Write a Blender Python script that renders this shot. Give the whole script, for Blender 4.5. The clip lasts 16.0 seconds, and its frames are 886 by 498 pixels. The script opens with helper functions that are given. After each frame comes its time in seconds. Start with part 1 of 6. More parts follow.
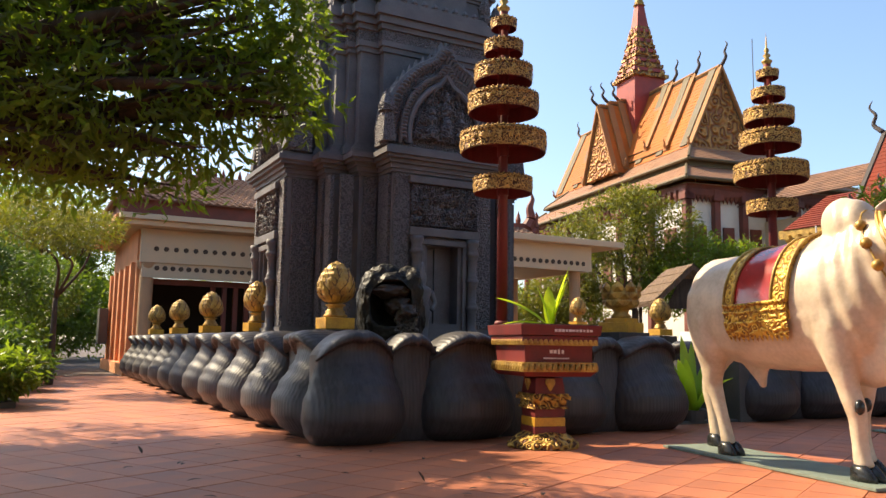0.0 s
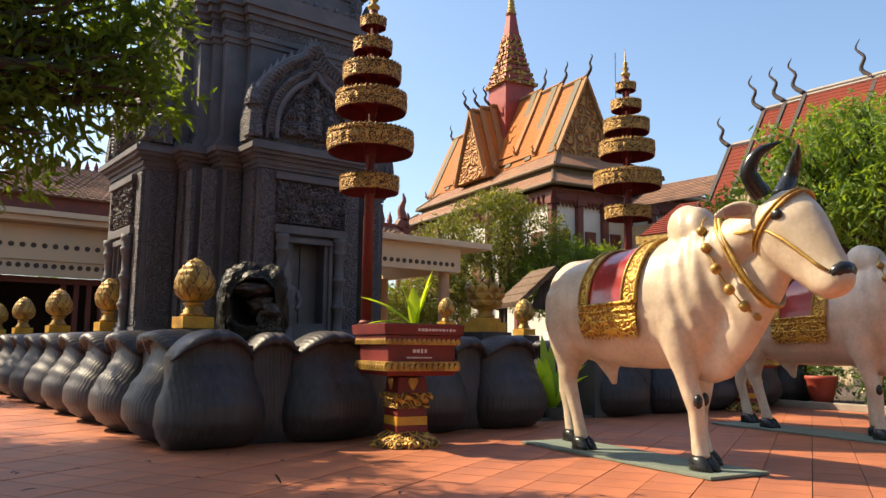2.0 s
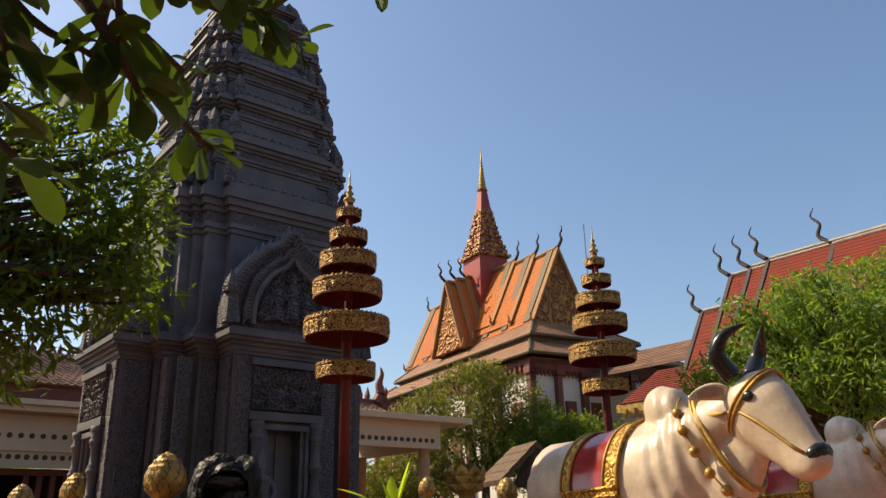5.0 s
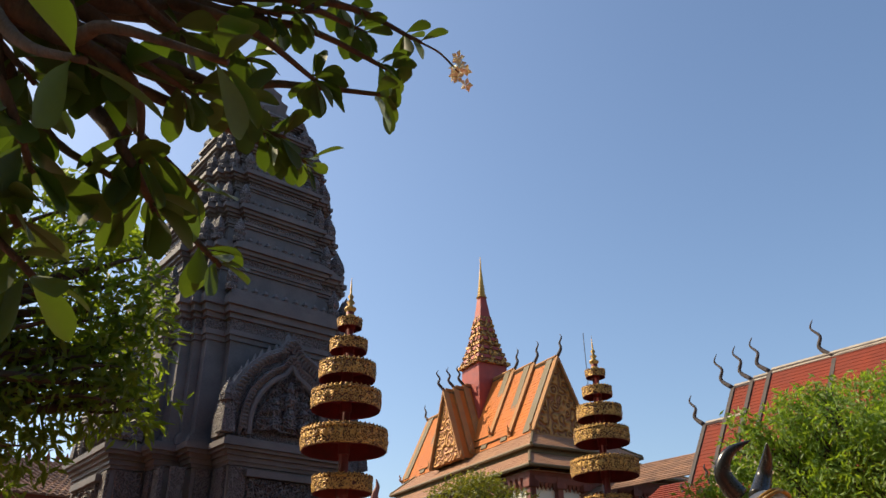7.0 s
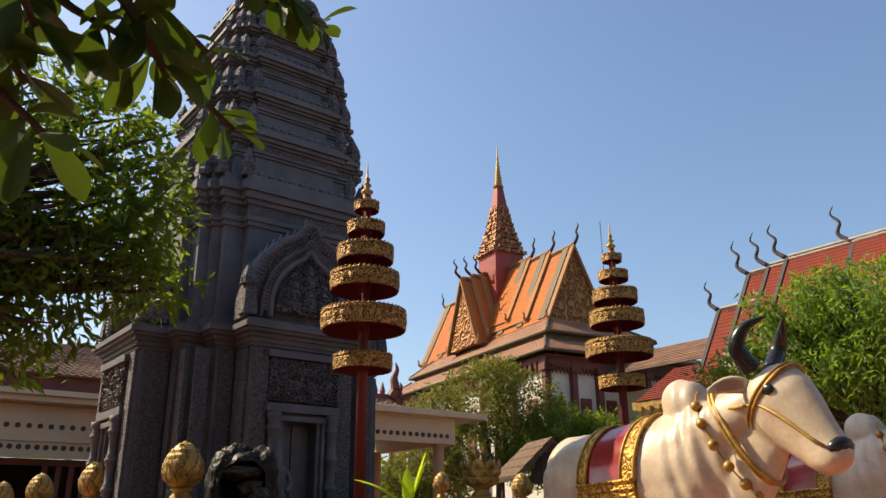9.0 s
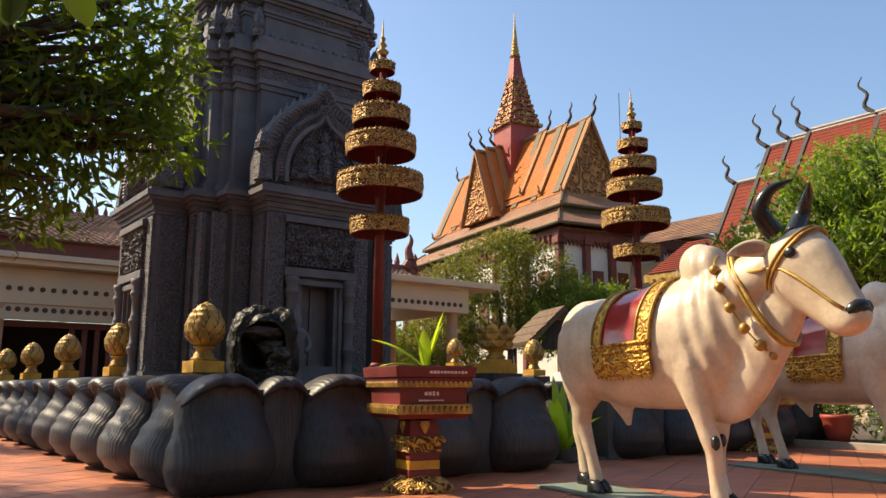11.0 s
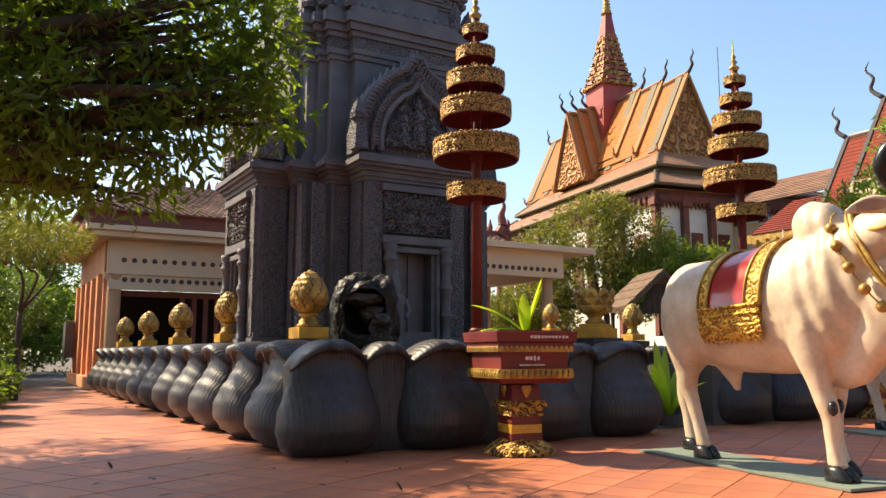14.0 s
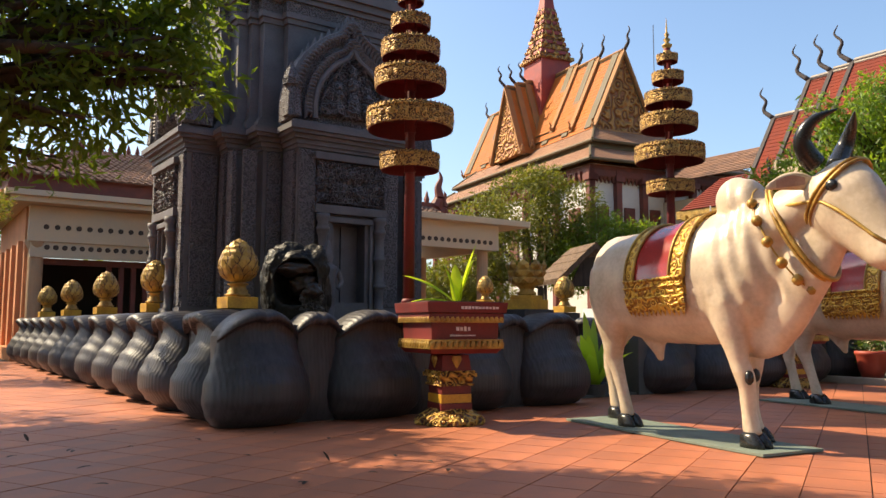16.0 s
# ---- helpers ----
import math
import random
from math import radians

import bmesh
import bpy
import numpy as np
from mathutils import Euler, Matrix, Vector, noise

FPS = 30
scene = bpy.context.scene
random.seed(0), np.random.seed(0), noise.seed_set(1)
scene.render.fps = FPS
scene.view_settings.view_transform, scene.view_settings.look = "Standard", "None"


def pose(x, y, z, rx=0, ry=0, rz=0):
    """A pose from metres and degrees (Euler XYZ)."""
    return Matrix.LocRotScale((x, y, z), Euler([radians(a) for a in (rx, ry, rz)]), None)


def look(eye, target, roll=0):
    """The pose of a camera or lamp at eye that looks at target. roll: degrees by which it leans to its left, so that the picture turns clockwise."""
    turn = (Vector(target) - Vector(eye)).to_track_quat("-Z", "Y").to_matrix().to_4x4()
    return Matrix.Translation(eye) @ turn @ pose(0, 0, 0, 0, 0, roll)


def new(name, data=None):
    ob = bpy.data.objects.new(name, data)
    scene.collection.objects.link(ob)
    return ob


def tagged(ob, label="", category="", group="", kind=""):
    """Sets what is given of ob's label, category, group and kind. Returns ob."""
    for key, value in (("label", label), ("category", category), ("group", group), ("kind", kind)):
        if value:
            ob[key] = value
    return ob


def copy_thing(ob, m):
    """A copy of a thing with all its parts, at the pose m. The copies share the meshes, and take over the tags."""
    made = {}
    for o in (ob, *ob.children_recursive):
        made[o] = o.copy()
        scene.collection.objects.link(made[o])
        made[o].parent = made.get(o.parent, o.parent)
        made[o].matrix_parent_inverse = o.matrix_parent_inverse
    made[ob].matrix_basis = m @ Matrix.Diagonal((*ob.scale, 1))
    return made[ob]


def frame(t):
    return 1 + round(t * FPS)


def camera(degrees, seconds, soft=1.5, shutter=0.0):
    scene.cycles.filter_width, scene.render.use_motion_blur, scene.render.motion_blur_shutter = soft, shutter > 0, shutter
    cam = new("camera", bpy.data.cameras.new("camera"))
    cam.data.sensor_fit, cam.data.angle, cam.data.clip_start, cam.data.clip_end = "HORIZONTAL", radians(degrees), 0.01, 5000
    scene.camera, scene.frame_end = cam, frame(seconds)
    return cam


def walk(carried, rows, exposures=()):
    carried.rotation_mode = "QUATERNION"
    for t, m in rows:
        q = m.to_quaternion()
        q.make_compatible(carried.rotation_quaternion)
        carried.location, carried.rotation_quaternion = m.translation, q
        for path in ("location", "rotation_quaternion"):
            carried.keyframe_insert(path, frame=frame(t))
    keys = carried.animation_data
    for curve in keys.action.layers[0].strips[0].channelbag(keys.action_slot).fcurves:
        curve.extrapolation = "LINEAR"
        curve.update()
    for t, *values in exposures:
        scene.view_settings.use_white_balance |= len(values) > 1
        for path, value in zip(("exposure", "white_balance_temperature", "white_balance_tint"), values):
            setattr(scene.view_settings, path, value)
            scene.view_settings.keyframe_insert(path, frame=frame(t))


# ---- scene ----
cam = camera(58.9, 16.0)
PATH = [
    (0, (-0.471, -0.89, 1.055), (0.464, 0.861, 1.298), 0.9),
    (0.5, (-0.465, -0.908, 1.057), (0.516, 0.818, 1.298), 1.0),
    (1, (-0.438, -0.912, 1.044), (0.615, 0.771, 1.292), 1.1),
    (1.5, (-0.42, -0.916, 1.045), (0.717, 0.711, 1.292), 1.0),
    (2, (-0.394, -0.92, 1.049), (0.812, 0.656, 1.297), 0.7),
    (2.5, (-0.383, -0.94, 1.057), (0.868, 0.598, 1.321), 0.3),
    (3, (-0.399, -0.958, 1.079), (0.856, 0.566, 1.399), -0.0),
    (3.5, (-0.418, -0.975, 1.103), (0.82, 0.542, 1.51), -0.6),
    (4, (-0.446, -1.008, 1.126), (0.768, 0.498, 1.633), -0.6),
    (4.5, (-0.459, -1.024, 1.142), (0.742, 0.46, 1.74), -0.5),
    (4.7, (-0.461, -1.037, 1.185), (0.735, 0.44, 1.808), -0.9),
    (7, (-0.52, -1.088, 1.221), (0.609, 0.288, 2.132), -0.7),
    (7.5, (-0.517, -1.093, 1.224), (0.595, 0.281, 2.16), -0.4),
    (8, (-0.505, -1.065, 1.201), (0.617, 0.331, 2.091), -0.3),
    (8.5, (-0.485, -1.033, 1.174), (0.656, 0.411, 1.958), -0.6),
    (9, (-0.47, -1.017, 1.144), (0.692, 0.472, 1.801), -0.5),
    (9.5, (-0.443, -0.977, 1.122), (0.737, 0.542, 1.67), -0.4),
    (10, (-0.43, -0.959, 1.105), (0.757, 0.584, 1.563), -0.3),
    (10.2, (-0.426, -0.944, 1.081), (0.763, 0.607, 1.509), -0.3),
    (12.3, (-0.429, -0.846, 1.054), (0.714, 0.769, 1.346), 0.0),
    (12.5, (-0.447, -0.858, 1.066), (0.675, 0.771, 1.355), -0.1),
    (13, (-0.467, -0.851, 1.065), (0.595, 0.819, 1.35), -0.2),
    (13.5, (-0.47, -0.842, 1.049), (0.545, 0.858, 1.326), -0.0),
    (14, (-0.477, -0.836, 1.053), (0.52, 0.877, 1.317), -0.0),
    (14.5, (-0.46, -0.841, 1.048), (0.544, 0.871, 1.3), -0.2),
    (15, (-0.441, -0.844, 1.052), (0.61, 0.842, 1.289), -0.0),
    (15.5, (-0.42, -0.843, 1.055), (0.686, 0.81, 1.272), 0.2),
    (16, (-0.411, -0.836, 1.039), (0.725, 0.799, 1.233), 0.2),
]
EXPOSURES = [(0.0, 1.08), (1.5, 1.03), (2.5, 0.63), (4.0, 0.38), (4.5, 0.34), (7.0, 0.48), (8.0, 0.45), (9.0, 0.48), (10.0, 0.63), (12.5, 0.86), (13.5, 1.03), (14.5, 1.12), (15.5, 0.96), (16.0, 0.87)]
walk(cam, [(t, look(eye, target, roll)) for t, eye, target, roll in PATH], EXPOSURES)


# ---- light ----
SUN_AZ, SUN_EL = radians(-33.0), radians(43.0)   # from +y towards +x
world = bpy.data.worlds.new("sky")
scene.world = world
world.use_nodes = True
wn = world.node_tree.nodes
sky = wn.new("ShaderNodeTexSky")
sky.sky_type = "NISHITA"
sky.sun_disc = False
sky.sun_elevation, sky.sun_rotation = SUN_EL, SUN_AZ
sky.air_density, sky.dust_density, sky.ozone_density = 1.15, 1.7, 3.0
world.node_tree.links.new(sky.outputs[0], wn["Background"].inputs[0])
wn["Background"].inputs[1].default_value = 0.122
sun_dir = Vector((math.sin(SUN_AZ) * math.cos(SUN_EL), math.cos(SUN_AZ) * math.cos(SUN_EL), math.sin(SUN_EL)))
sun = new("sun", bpy.data.lights.new("sun", "SUN"))
sun.data.energy, sun.data.angle, sun.data.color = 4.7, radians(0.6), (1.0, 0.83, 0.56)
sun.matrix_world = look(sun_dir * 60, (0, 0, 0))


# ---- materials ----
def material(name, colour, rough=0.6, metal=0.0, second=None, scale=6.0, bump=0.15, fine=60.0, random_shade=0.0, stretch=(1, 1, 1), coat=0.0, dist=0.01, mix=0.5):
    """A worn surface: two colours mixed by a broad and a fine noise, with a fine relief."""
    m = bpy.data.materials.new(name)
    m.use_nodes = True
    n, l = m.node_tree.nodes, m.node_tree.links
    b = n["Principled BSDF"]
    tc = n.new("ShaderNodeTexCoord")
    mp = n.new("ShaderNodeMapping")
    mp.inputs["Scale"].default_value = stretch
    l.new(tc.outputs["Object"], mp.inputs[0])
    broad, grain = n.new("ShaderNodeTexNoise"), n.new("ShaderNodeTexNoise")
    for node, s, d in ((broad, scale, 4), (grain, fine, 6)):
        node.inputs["Scale"].default_value, node.inputs["Detail"].default_value = s, d
        l.new(mp.outputs[0], node.inputs["Vector"])
    add = n.new("ShaderNodeMath")
    add.operation = "MULTIPLY_ADD"
    l.new(grain.outputs["Fac"], add.inputs[0])
    add.inputs[1].default_value = 0.45
    l.new(broad.outputs["Fac"], add.inputs[2])
    ramp = n.new("ShaderNodeValToRGB")
    ramp.color_ramp.elements[0].position, ramp.color_ramp.elements[1].position = 0.72 - mix * 0.35, 0.72 + mix * 0.35
    c2 = second or tuple(c * 0.7 for c in colour)
    ramp.color_ramp.elements[0].color, ramp.color_ramp.elements[1].color = (*c2, 1), (*colour, 1)
    l.new(add.outputs[0], ramp.inputs[0])
    out = ramp.outputs[0]
    if random_shade:
        info = n.new("ShaderNodeObjectInfo")
        isl = n.new("ShaderNodeNewGeometry")
        sm = n.new("ShaderNodeMath")
        l.new(info.outputs["Random"], sm.inputs[0])
        l.new(isl.outputs["Random Per Island"], sm.inputs[1])
        fr = n.new("ShaderNodeMath")
        fr.operation = "FRACT"
        l.new(sm.outputs[0], fr.inputs[0])
        mr = n.new("ShaderNodeMapRange")
        mr.inputs[3].default_value, mr.inputs[4].default_value = 1 - random_shade, 1 + random_shade
        l.new(fr.outputs[0], mr.inputs[0])
        hs = n.new("ShaderNodeHueSaturation")
        l.new(mr.outputs[0], hs.inputs["Value"])
        l.new(out, hs.inputs["Color"])
        out = hs.outputs[0]
    l.new(out, b.inputs["Base Color"])
    rr = n.new("ShaderNodeMapRange")
    rr.inputs[3].default_value, rr.inputs[4].default_value = max(0.02, rough - 0.12), min(1, rough + 0.12)
    l.new(add.outputs[0], rr.inputs[0])
    l.new(rr.outputs[0], b.inputs["Roughness"])
    b.inputs["Metallic"].default_value = metal
    b.inputs["Coat Weight"].default_value = coat
    b.inputs["Coat Roughness"].default_value = 0.12
    if bump:
        bp = n.new("ShaderNodeBump")
        bp.inputs["Strength"].default_value, bp.inputs["Distance"].default_value = bump, dist
        l.new(add.outputs[0], bp.inputs["Height"])
        l.new(bp.outputs[0], b.inputs["Normal"])
    return m


def carved(name, colour, second, scale=9.0, strength=0.9, dist=0.03, rough=0.7, metal=0.0, stretch=(1, 1, 1)):
    """A surface carved all over with curls: warped rings and cells as relief, the hollows in the second colour."""
    m = material(name, colour, rough, metal, second, 5.0, 0, 50.0, mix=0.4)
    n, l = m.node_tree.nodes, m.node_tree.links
    b = n["Principled BSDF"]
    tc = n.new("ShaderNodeTexCoord")
    mp = n.new("ShaderNodeMapping")
    mp.inputs["Scale"].default_value = stretch
    l.new(tc.outputs["Object"], mp.inputs[0])
    cell = n.new("ShaderNodeTexVoronoi")
    cell.inputs["Scale"].default_value = scale
    cell.feature = "SMOOTH_F1"
    l.new(mp.outputs[0], cell.inputs["Vector"])
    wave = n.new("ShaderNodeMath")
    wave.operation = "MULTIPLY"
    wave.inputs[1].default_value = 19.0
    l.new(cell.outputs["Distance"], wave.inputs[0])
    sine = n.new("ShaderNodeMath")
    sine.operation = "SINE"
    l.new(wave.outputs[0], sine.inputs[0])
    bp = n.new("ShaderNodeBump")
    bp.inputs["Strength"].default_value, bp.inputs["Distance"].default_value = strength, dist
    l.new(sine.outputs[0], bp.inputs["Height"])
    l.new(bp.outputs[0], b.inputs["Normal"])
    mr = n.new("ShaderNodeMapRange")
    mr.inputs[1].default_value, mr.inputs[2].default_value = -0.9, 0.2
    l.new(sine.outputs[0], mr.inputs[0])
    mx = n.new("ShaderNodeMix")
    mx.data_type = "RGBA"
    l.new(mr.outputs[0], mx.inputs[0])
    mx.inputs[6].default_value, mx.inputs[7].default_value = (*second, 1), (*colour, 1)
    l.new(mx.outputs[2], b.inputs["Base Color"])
    return m


def leafy(name, colour, second, rough=0.45, through_light=0.35):
    m = material(name, colour, rough, 0, second, 3.0, 0.1, 40.0, random_shade=0.4)
    n, l = m.node_tree.nodes, m.node_tree.links
    b, out = n["Principled BSDF"], n["Material Output"]
    tr = n.new("ShaderNodeBsdfTranslucent")
    tr.inputs[0].default_value = (colour[0] * 2.4, colour[1] * 2.2, colour[2] * 0.8, 1)
    mx = n.new("ShaderNodeMixShader")
    mx.inputs[0].default_value = through_light
    l.new(b.outputs[0], mx.inputs[1])
    l.new(tr.outputs[0], mx.inputs[2])
    l.new(mx.outputs[0], out.inputs[0])
    return m


M = {}
M["tile"] = material("terracotta_tile", (0.49, 0.165, 0.077), 0.52, 0, (0.33, 0.115, 0.06), 1.6, 0.12, 45, random_shade=0.10)
M["joint"] = material("tile_joint", (0.13, 0.095, 0.075), 0.9, 0, (0.07, 0.05, 0.045), 3, 0.2)
M["petal"] = material("dark_petal_paint", (0.060, 0.052, 0.055), 0.42, 0, (0.032, 0.028, 0.030), 2.2, 0.35, 9, stretch=(6, 6, 0.6), dist=0.012)
nt = M["petal"].node_tree
rib, rib_bump = nt.nodes.new("ShaderNodeTexWave"), nt.nodes.new("ShaderNodeBump")
rib.wave_type, rib.bands_direction = "BANDS", "X"
rib.inputs["Scale"].default_value, rib.inputs["Distortion"].default_value, rib.inputs["Detail"].default_value = 7.0, 0.25, 1.0
rib_bump.inputs["Strength"].default_value, rib_bump.inputs["Distance"].default_value = 0.28, 0.008
nt.links.new([n for n in nt.nodes if n.bl_idname == "ShaderNodeTexCoord"][0].outputs["Object"], rib.inputs["Vector"])
nt.links.new(rib.outputs["Fac"], rib_bump.inputs["Height"])
nt.links.new([n for n in nt.nodes if n.bl_idname == "ShaderNodeBump"][0].outputs[0], rib_bump.inputs["Normal"])
nt.links.new(rib_bump.outputs[0], nt.nodes["Principled BSDF"].inputs["Normal"])
M["stone"] = material("dark_stone", (0.150, 0.134, 0.137), 0.62, 0, (0.095, 0.086, 0.09), 3.0, 0.3, 40)
# both carvings: the hollows' shade is painted in as a darker grey
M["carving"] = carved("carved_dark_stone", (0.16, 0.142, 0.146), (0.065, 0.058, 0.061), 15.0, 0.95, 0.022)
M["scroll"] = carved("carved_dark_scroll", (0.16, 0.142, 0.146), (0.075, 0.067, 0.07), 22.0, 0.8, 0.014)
M["wet"] = material("black_wet_rock", (0.008, 0.0075, 0.007), 0.4, 0, (0.03, 0.024, 0.016), 5, 0.9, 24, dist=0.03)
M["wet"].node_tree.nodes["Principled BSDF"].inputs["Specular IOR Level"].default_value = 0.22
M["wet_brown"] = material("brown_wet_rock", (0.05, 0.026, 0.014), 0.4, 0, (0.012, 0.009, 0.007), 9, 0.8, 30, dist=0.02)
M["crust"] = material("mineral_crust", (0.12, 0.10, 0.085), 0.8, 0, (0.03, 0.026, 0.022), 20, 0.5, 60)
M["gold"] = material("gold_paint", (0.55, 0.34, 0.07), 0.40, 0.3, (0.25, 0.13, 0.025), 6, 0.2, 40)
M["gold_seam"] = material("brown_gold_seam", (0.16, 0.075, 0.018), 0.6, 0.1, (0.09, 0.04, 0.012), 8, 0.2, 40)
M["yellow"] = material("yellow_paint", (0.66, 0.36, 0.03), 0.45, 0.1, (0.45, 0.22, 0.02), 5, 0.12, 40)
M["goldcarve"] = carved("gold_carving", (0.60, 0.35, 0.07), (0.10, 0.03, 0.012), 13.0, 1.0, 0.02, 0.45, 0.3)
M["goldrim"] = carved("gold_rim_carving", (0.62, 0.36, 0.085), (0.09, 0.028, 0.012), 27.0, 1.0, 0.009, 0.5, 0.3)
M["red"] = material("dark_red_paint", (0.19, 0.018, 0.016), 0.5, 0, (0.12, 0.013, 0.012), 4, 0.12, 50)
M["saddle_red"] = material("glossy_red_paint", (0.40, 0.02, 0.018), 0.2, 0, (0.28, 0.015, 0.014), 4, 0.12, 30, coat=0.6)
M["cow"] = material("white_cow_paint", (0.66, 0.53, 0.39), 0.34, 0, (0.48, 0.37, 0.26), 3.5, 0.25, 26, coat=0.15)
M["hoof"] = material("black_gloss", (0.012, 0.012, 0.012), 0.22, 0, (0.02, 0.02, 0.02), 6, 0.1)
M["pink"] = material("ear_pink", (0.45, 0.27, 0.2), 0.5, 0, (0.3, 0.17, 0.13), 5, 0.1)
M["board"] = material("green_grey_board", (0.20, 0.24, 0.19), 0.75, 0, (0.14, 0.17, 0.14), 3, 0.2, 50)
for key in ("tile", "petal"):
    M[key].node_tree.nodes["Principled BSDF"].inputs["Specular IOR Level"].default_value = 0.4
M["cream"] = material("cream_wall_paint", (0.660, 0.486, 0.296), 0.8, 0, (0.56, 0.45, 0.31), 1.2, 0.1, 30)
M["salmon"] = material("salmon_wall_paint", (0.74, 0.31, 0.14), 0.8, 0, (0.6, 0.25, 0.11), 1.4, 0.1, 30)
M["column"] = material("tan_column_paint", (0.52, 0.31, 0.16), 0.75, 0, (0.40, 0.26, 0.15), 2, 0.1, 30)
M["brownred"] = material("brown_red_paint", (0.20, 0.05, 0.03), 0.6, 0, (0.13, 0.035, 0.022), 2.5, 0.1, 30)
M["dark"] = material("interior_shade", (0.025, 0.018, 0.014), 0.8, 0, (0.015, 0.012, 0.01), 2, 0.1)
M["rooftile"] = material("clay_roof_tile", (0.42, 0.14, 0.06), 0.7, 0, (0.30, 0.10, 0.05), 2.0, 0.2, 30, random_shade=0.25)
M["oldtile"] = material("weathered_roof_tile", (0.30, 0.17, 0.11), 0.8, 0, (0.18, 0.11, 0.08), 1.5, 0.2, 30, random_shade=0.25)
M["orange_roof"] = material("orange_roof_tile", (0.50, 0.145, 0.025), 0.6, 0, (0.40, 0.115, 0.025), 1.0, 0.3, 12)
M["olive"] = material("olive_roof_border", (0.13, 0.09, 0.038), 0.65, 0, (0.09, 0.063, 0.03), 1.5, 0.15)
M["red_roof"] = material("red_roof_tile", (0.22, 0.042, 0.022), 0.75, 0, (0.16, 0.034, 0.022), 1.0, 0.3, 12)
for key in ("orange_roof", "red_roof", "rooftile", "oldtile"):
    M[key].node_tree.nodes["Principled BSDF"].inputs["Specular IOR Level"].default_value = 0.15
M["tan"] = material("ochre_trim", (0.36, 0.17, 0.055), 0.75, 0, (0.31, 0.14, 0.05), 2, 0.2)
M["white"] = material("white_wall", (0.74, 0.68, 0.6), 0.8, 0, (0.62, 0.56, 0.5), 1, 0.1)
M["grey"] = material("grey_finial", (0.075, 0.055, 0.05), 0.75, 0, (0.045, 0.035, 0.032), 3, 0.2)
M["spire_red"] = material("spire_red", (0.36, 0.05, 0.03), 0.5, 0, (0.25, 0.035, 0.025), 2, 0.1)
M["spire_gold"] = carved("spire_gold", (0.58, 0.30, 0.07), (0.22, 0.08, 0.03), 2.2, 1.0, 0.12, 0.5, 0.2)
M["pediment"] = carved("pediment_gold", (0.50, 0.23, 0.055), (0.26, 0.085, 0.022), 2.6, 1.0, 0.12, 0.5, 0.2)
M["leaf"] = leafy("tree_leaf", (0.10, 0.15, 0.022), (0.055, 0.095, 0.016), 0.36, 0.55)
M["leaf_bright"] = leafy("bright_leaf", (0.15, 0.23, 0.035), (0.09, 0.16, 0.025), 0.45, 0.45)
M["leaf_light"] = leafy("light_leaf", (0.13, 0.14, 0.02), (0.07, 0.09, 0.014))
M["frangi"] = leafy("plumeria_leaf", (0.052, 0.095, 0.016), (0.03, 0.06, 0.012), 0.45, 0.24)
M["strap"] = leafy("strap_leaf", (0.30, 0.40, 0.04), (0.20, 0.30, 0.025), 0.4, 0.55)
M["hedge"] = leafy("hedge_leaf", (0.075, 0.13, 0.022), (0.045, 0.085, 0.016), 0.45, 0.3)
M["bark"] = material("bark", (0.10, 0.07, 0.05), 0.9, 0, (0.05, 0.036, 0.027), 5, 0.7, 30, stretch=(3, 3, 0.6), dist=0.02)
M["flower"] = material("cream_flower", (0.85, 0.72, 0.38), 0.5, 0, (0.8, 0.8, 0.7), 8, 0.05)
M["thatch"] = material("thatch", (0.24, 0.15, 0.09), 0.95, 0, (0.12, 0.08, 0.05), 3, 0.8, 60, stretch=(4, 4, 0.8), dist=0.04)
M["terracotta"] = material("red_pot", (0.40, 0.06, 0.035), 0.5, 0, (0.3, 0.05, 0.03), 4, 0.1)
M["soil"] = material("soil", (0.10, 0.07, 0.045), 0.95, 0, (0.06, 0.045, 0.03), 2, 0.5)
M["kerb"] = material("pale_step_stone", (0.42, 0.36, 0.29), 0.8, 0, (0.32, 0.27, 0.22), 2, 0.2)
M["slab"] = material("dark_slab", (0.10, 0.09, 0.085), 0.6, 0, (0.06, 0.055, 0.052), 2, 0.2)
M["letter"] = material("pale_lettering", (0.75, 0.62, 0.58), 0.6, 0, (0.65, 0.52, 0.48), 8, 0)
M["carwhite"] = material("white_car_paint", (0.7, 0.7, 0.68), 0.25, 0, (0.62, 0.62, 0.6), 2, 0)
M["glass"] = material("dark_window_glass", (0.03, 0.035, 0.04), 0.08, 0, (0.02, 0.025, 0.03), 2, 0)
M["steel"] = material("grey_metal", (0.35, 0.35, 0.36), 0.35, 0.9, (0.25, 0.25, 0.26), 8, 0.05)


# ---- mesh helpers ----
def thing(name, label, category, at=(0, 0, 0), rz=0, group="", kind=""):
    ob = new(name)
    ob.empty_display_size = 0.1
    ob.matrix_basis = pose(*at, 0, 0, rz)
    return tagged(ob, label, category, group, kind)


def part(name, bm, mat, parent=None, label="", smooth=False):
    me = bpy.data.meshes.new(name)
    bmesh.ops.recalc_face_normals(bm, faces=bm.faces)
    bm.to_mesh(me)
    bm.free()
    for mm in (mat if isinstance(mat, (list, tuple)) else [mat]):
        me.materials.append(mm)
    if smooth:
        for p in me.polygons:
            p.use_smooth = True
    ob = new(name, me)
    ob.parent = parent
    if label:
        ob["label"] = label
    return ob


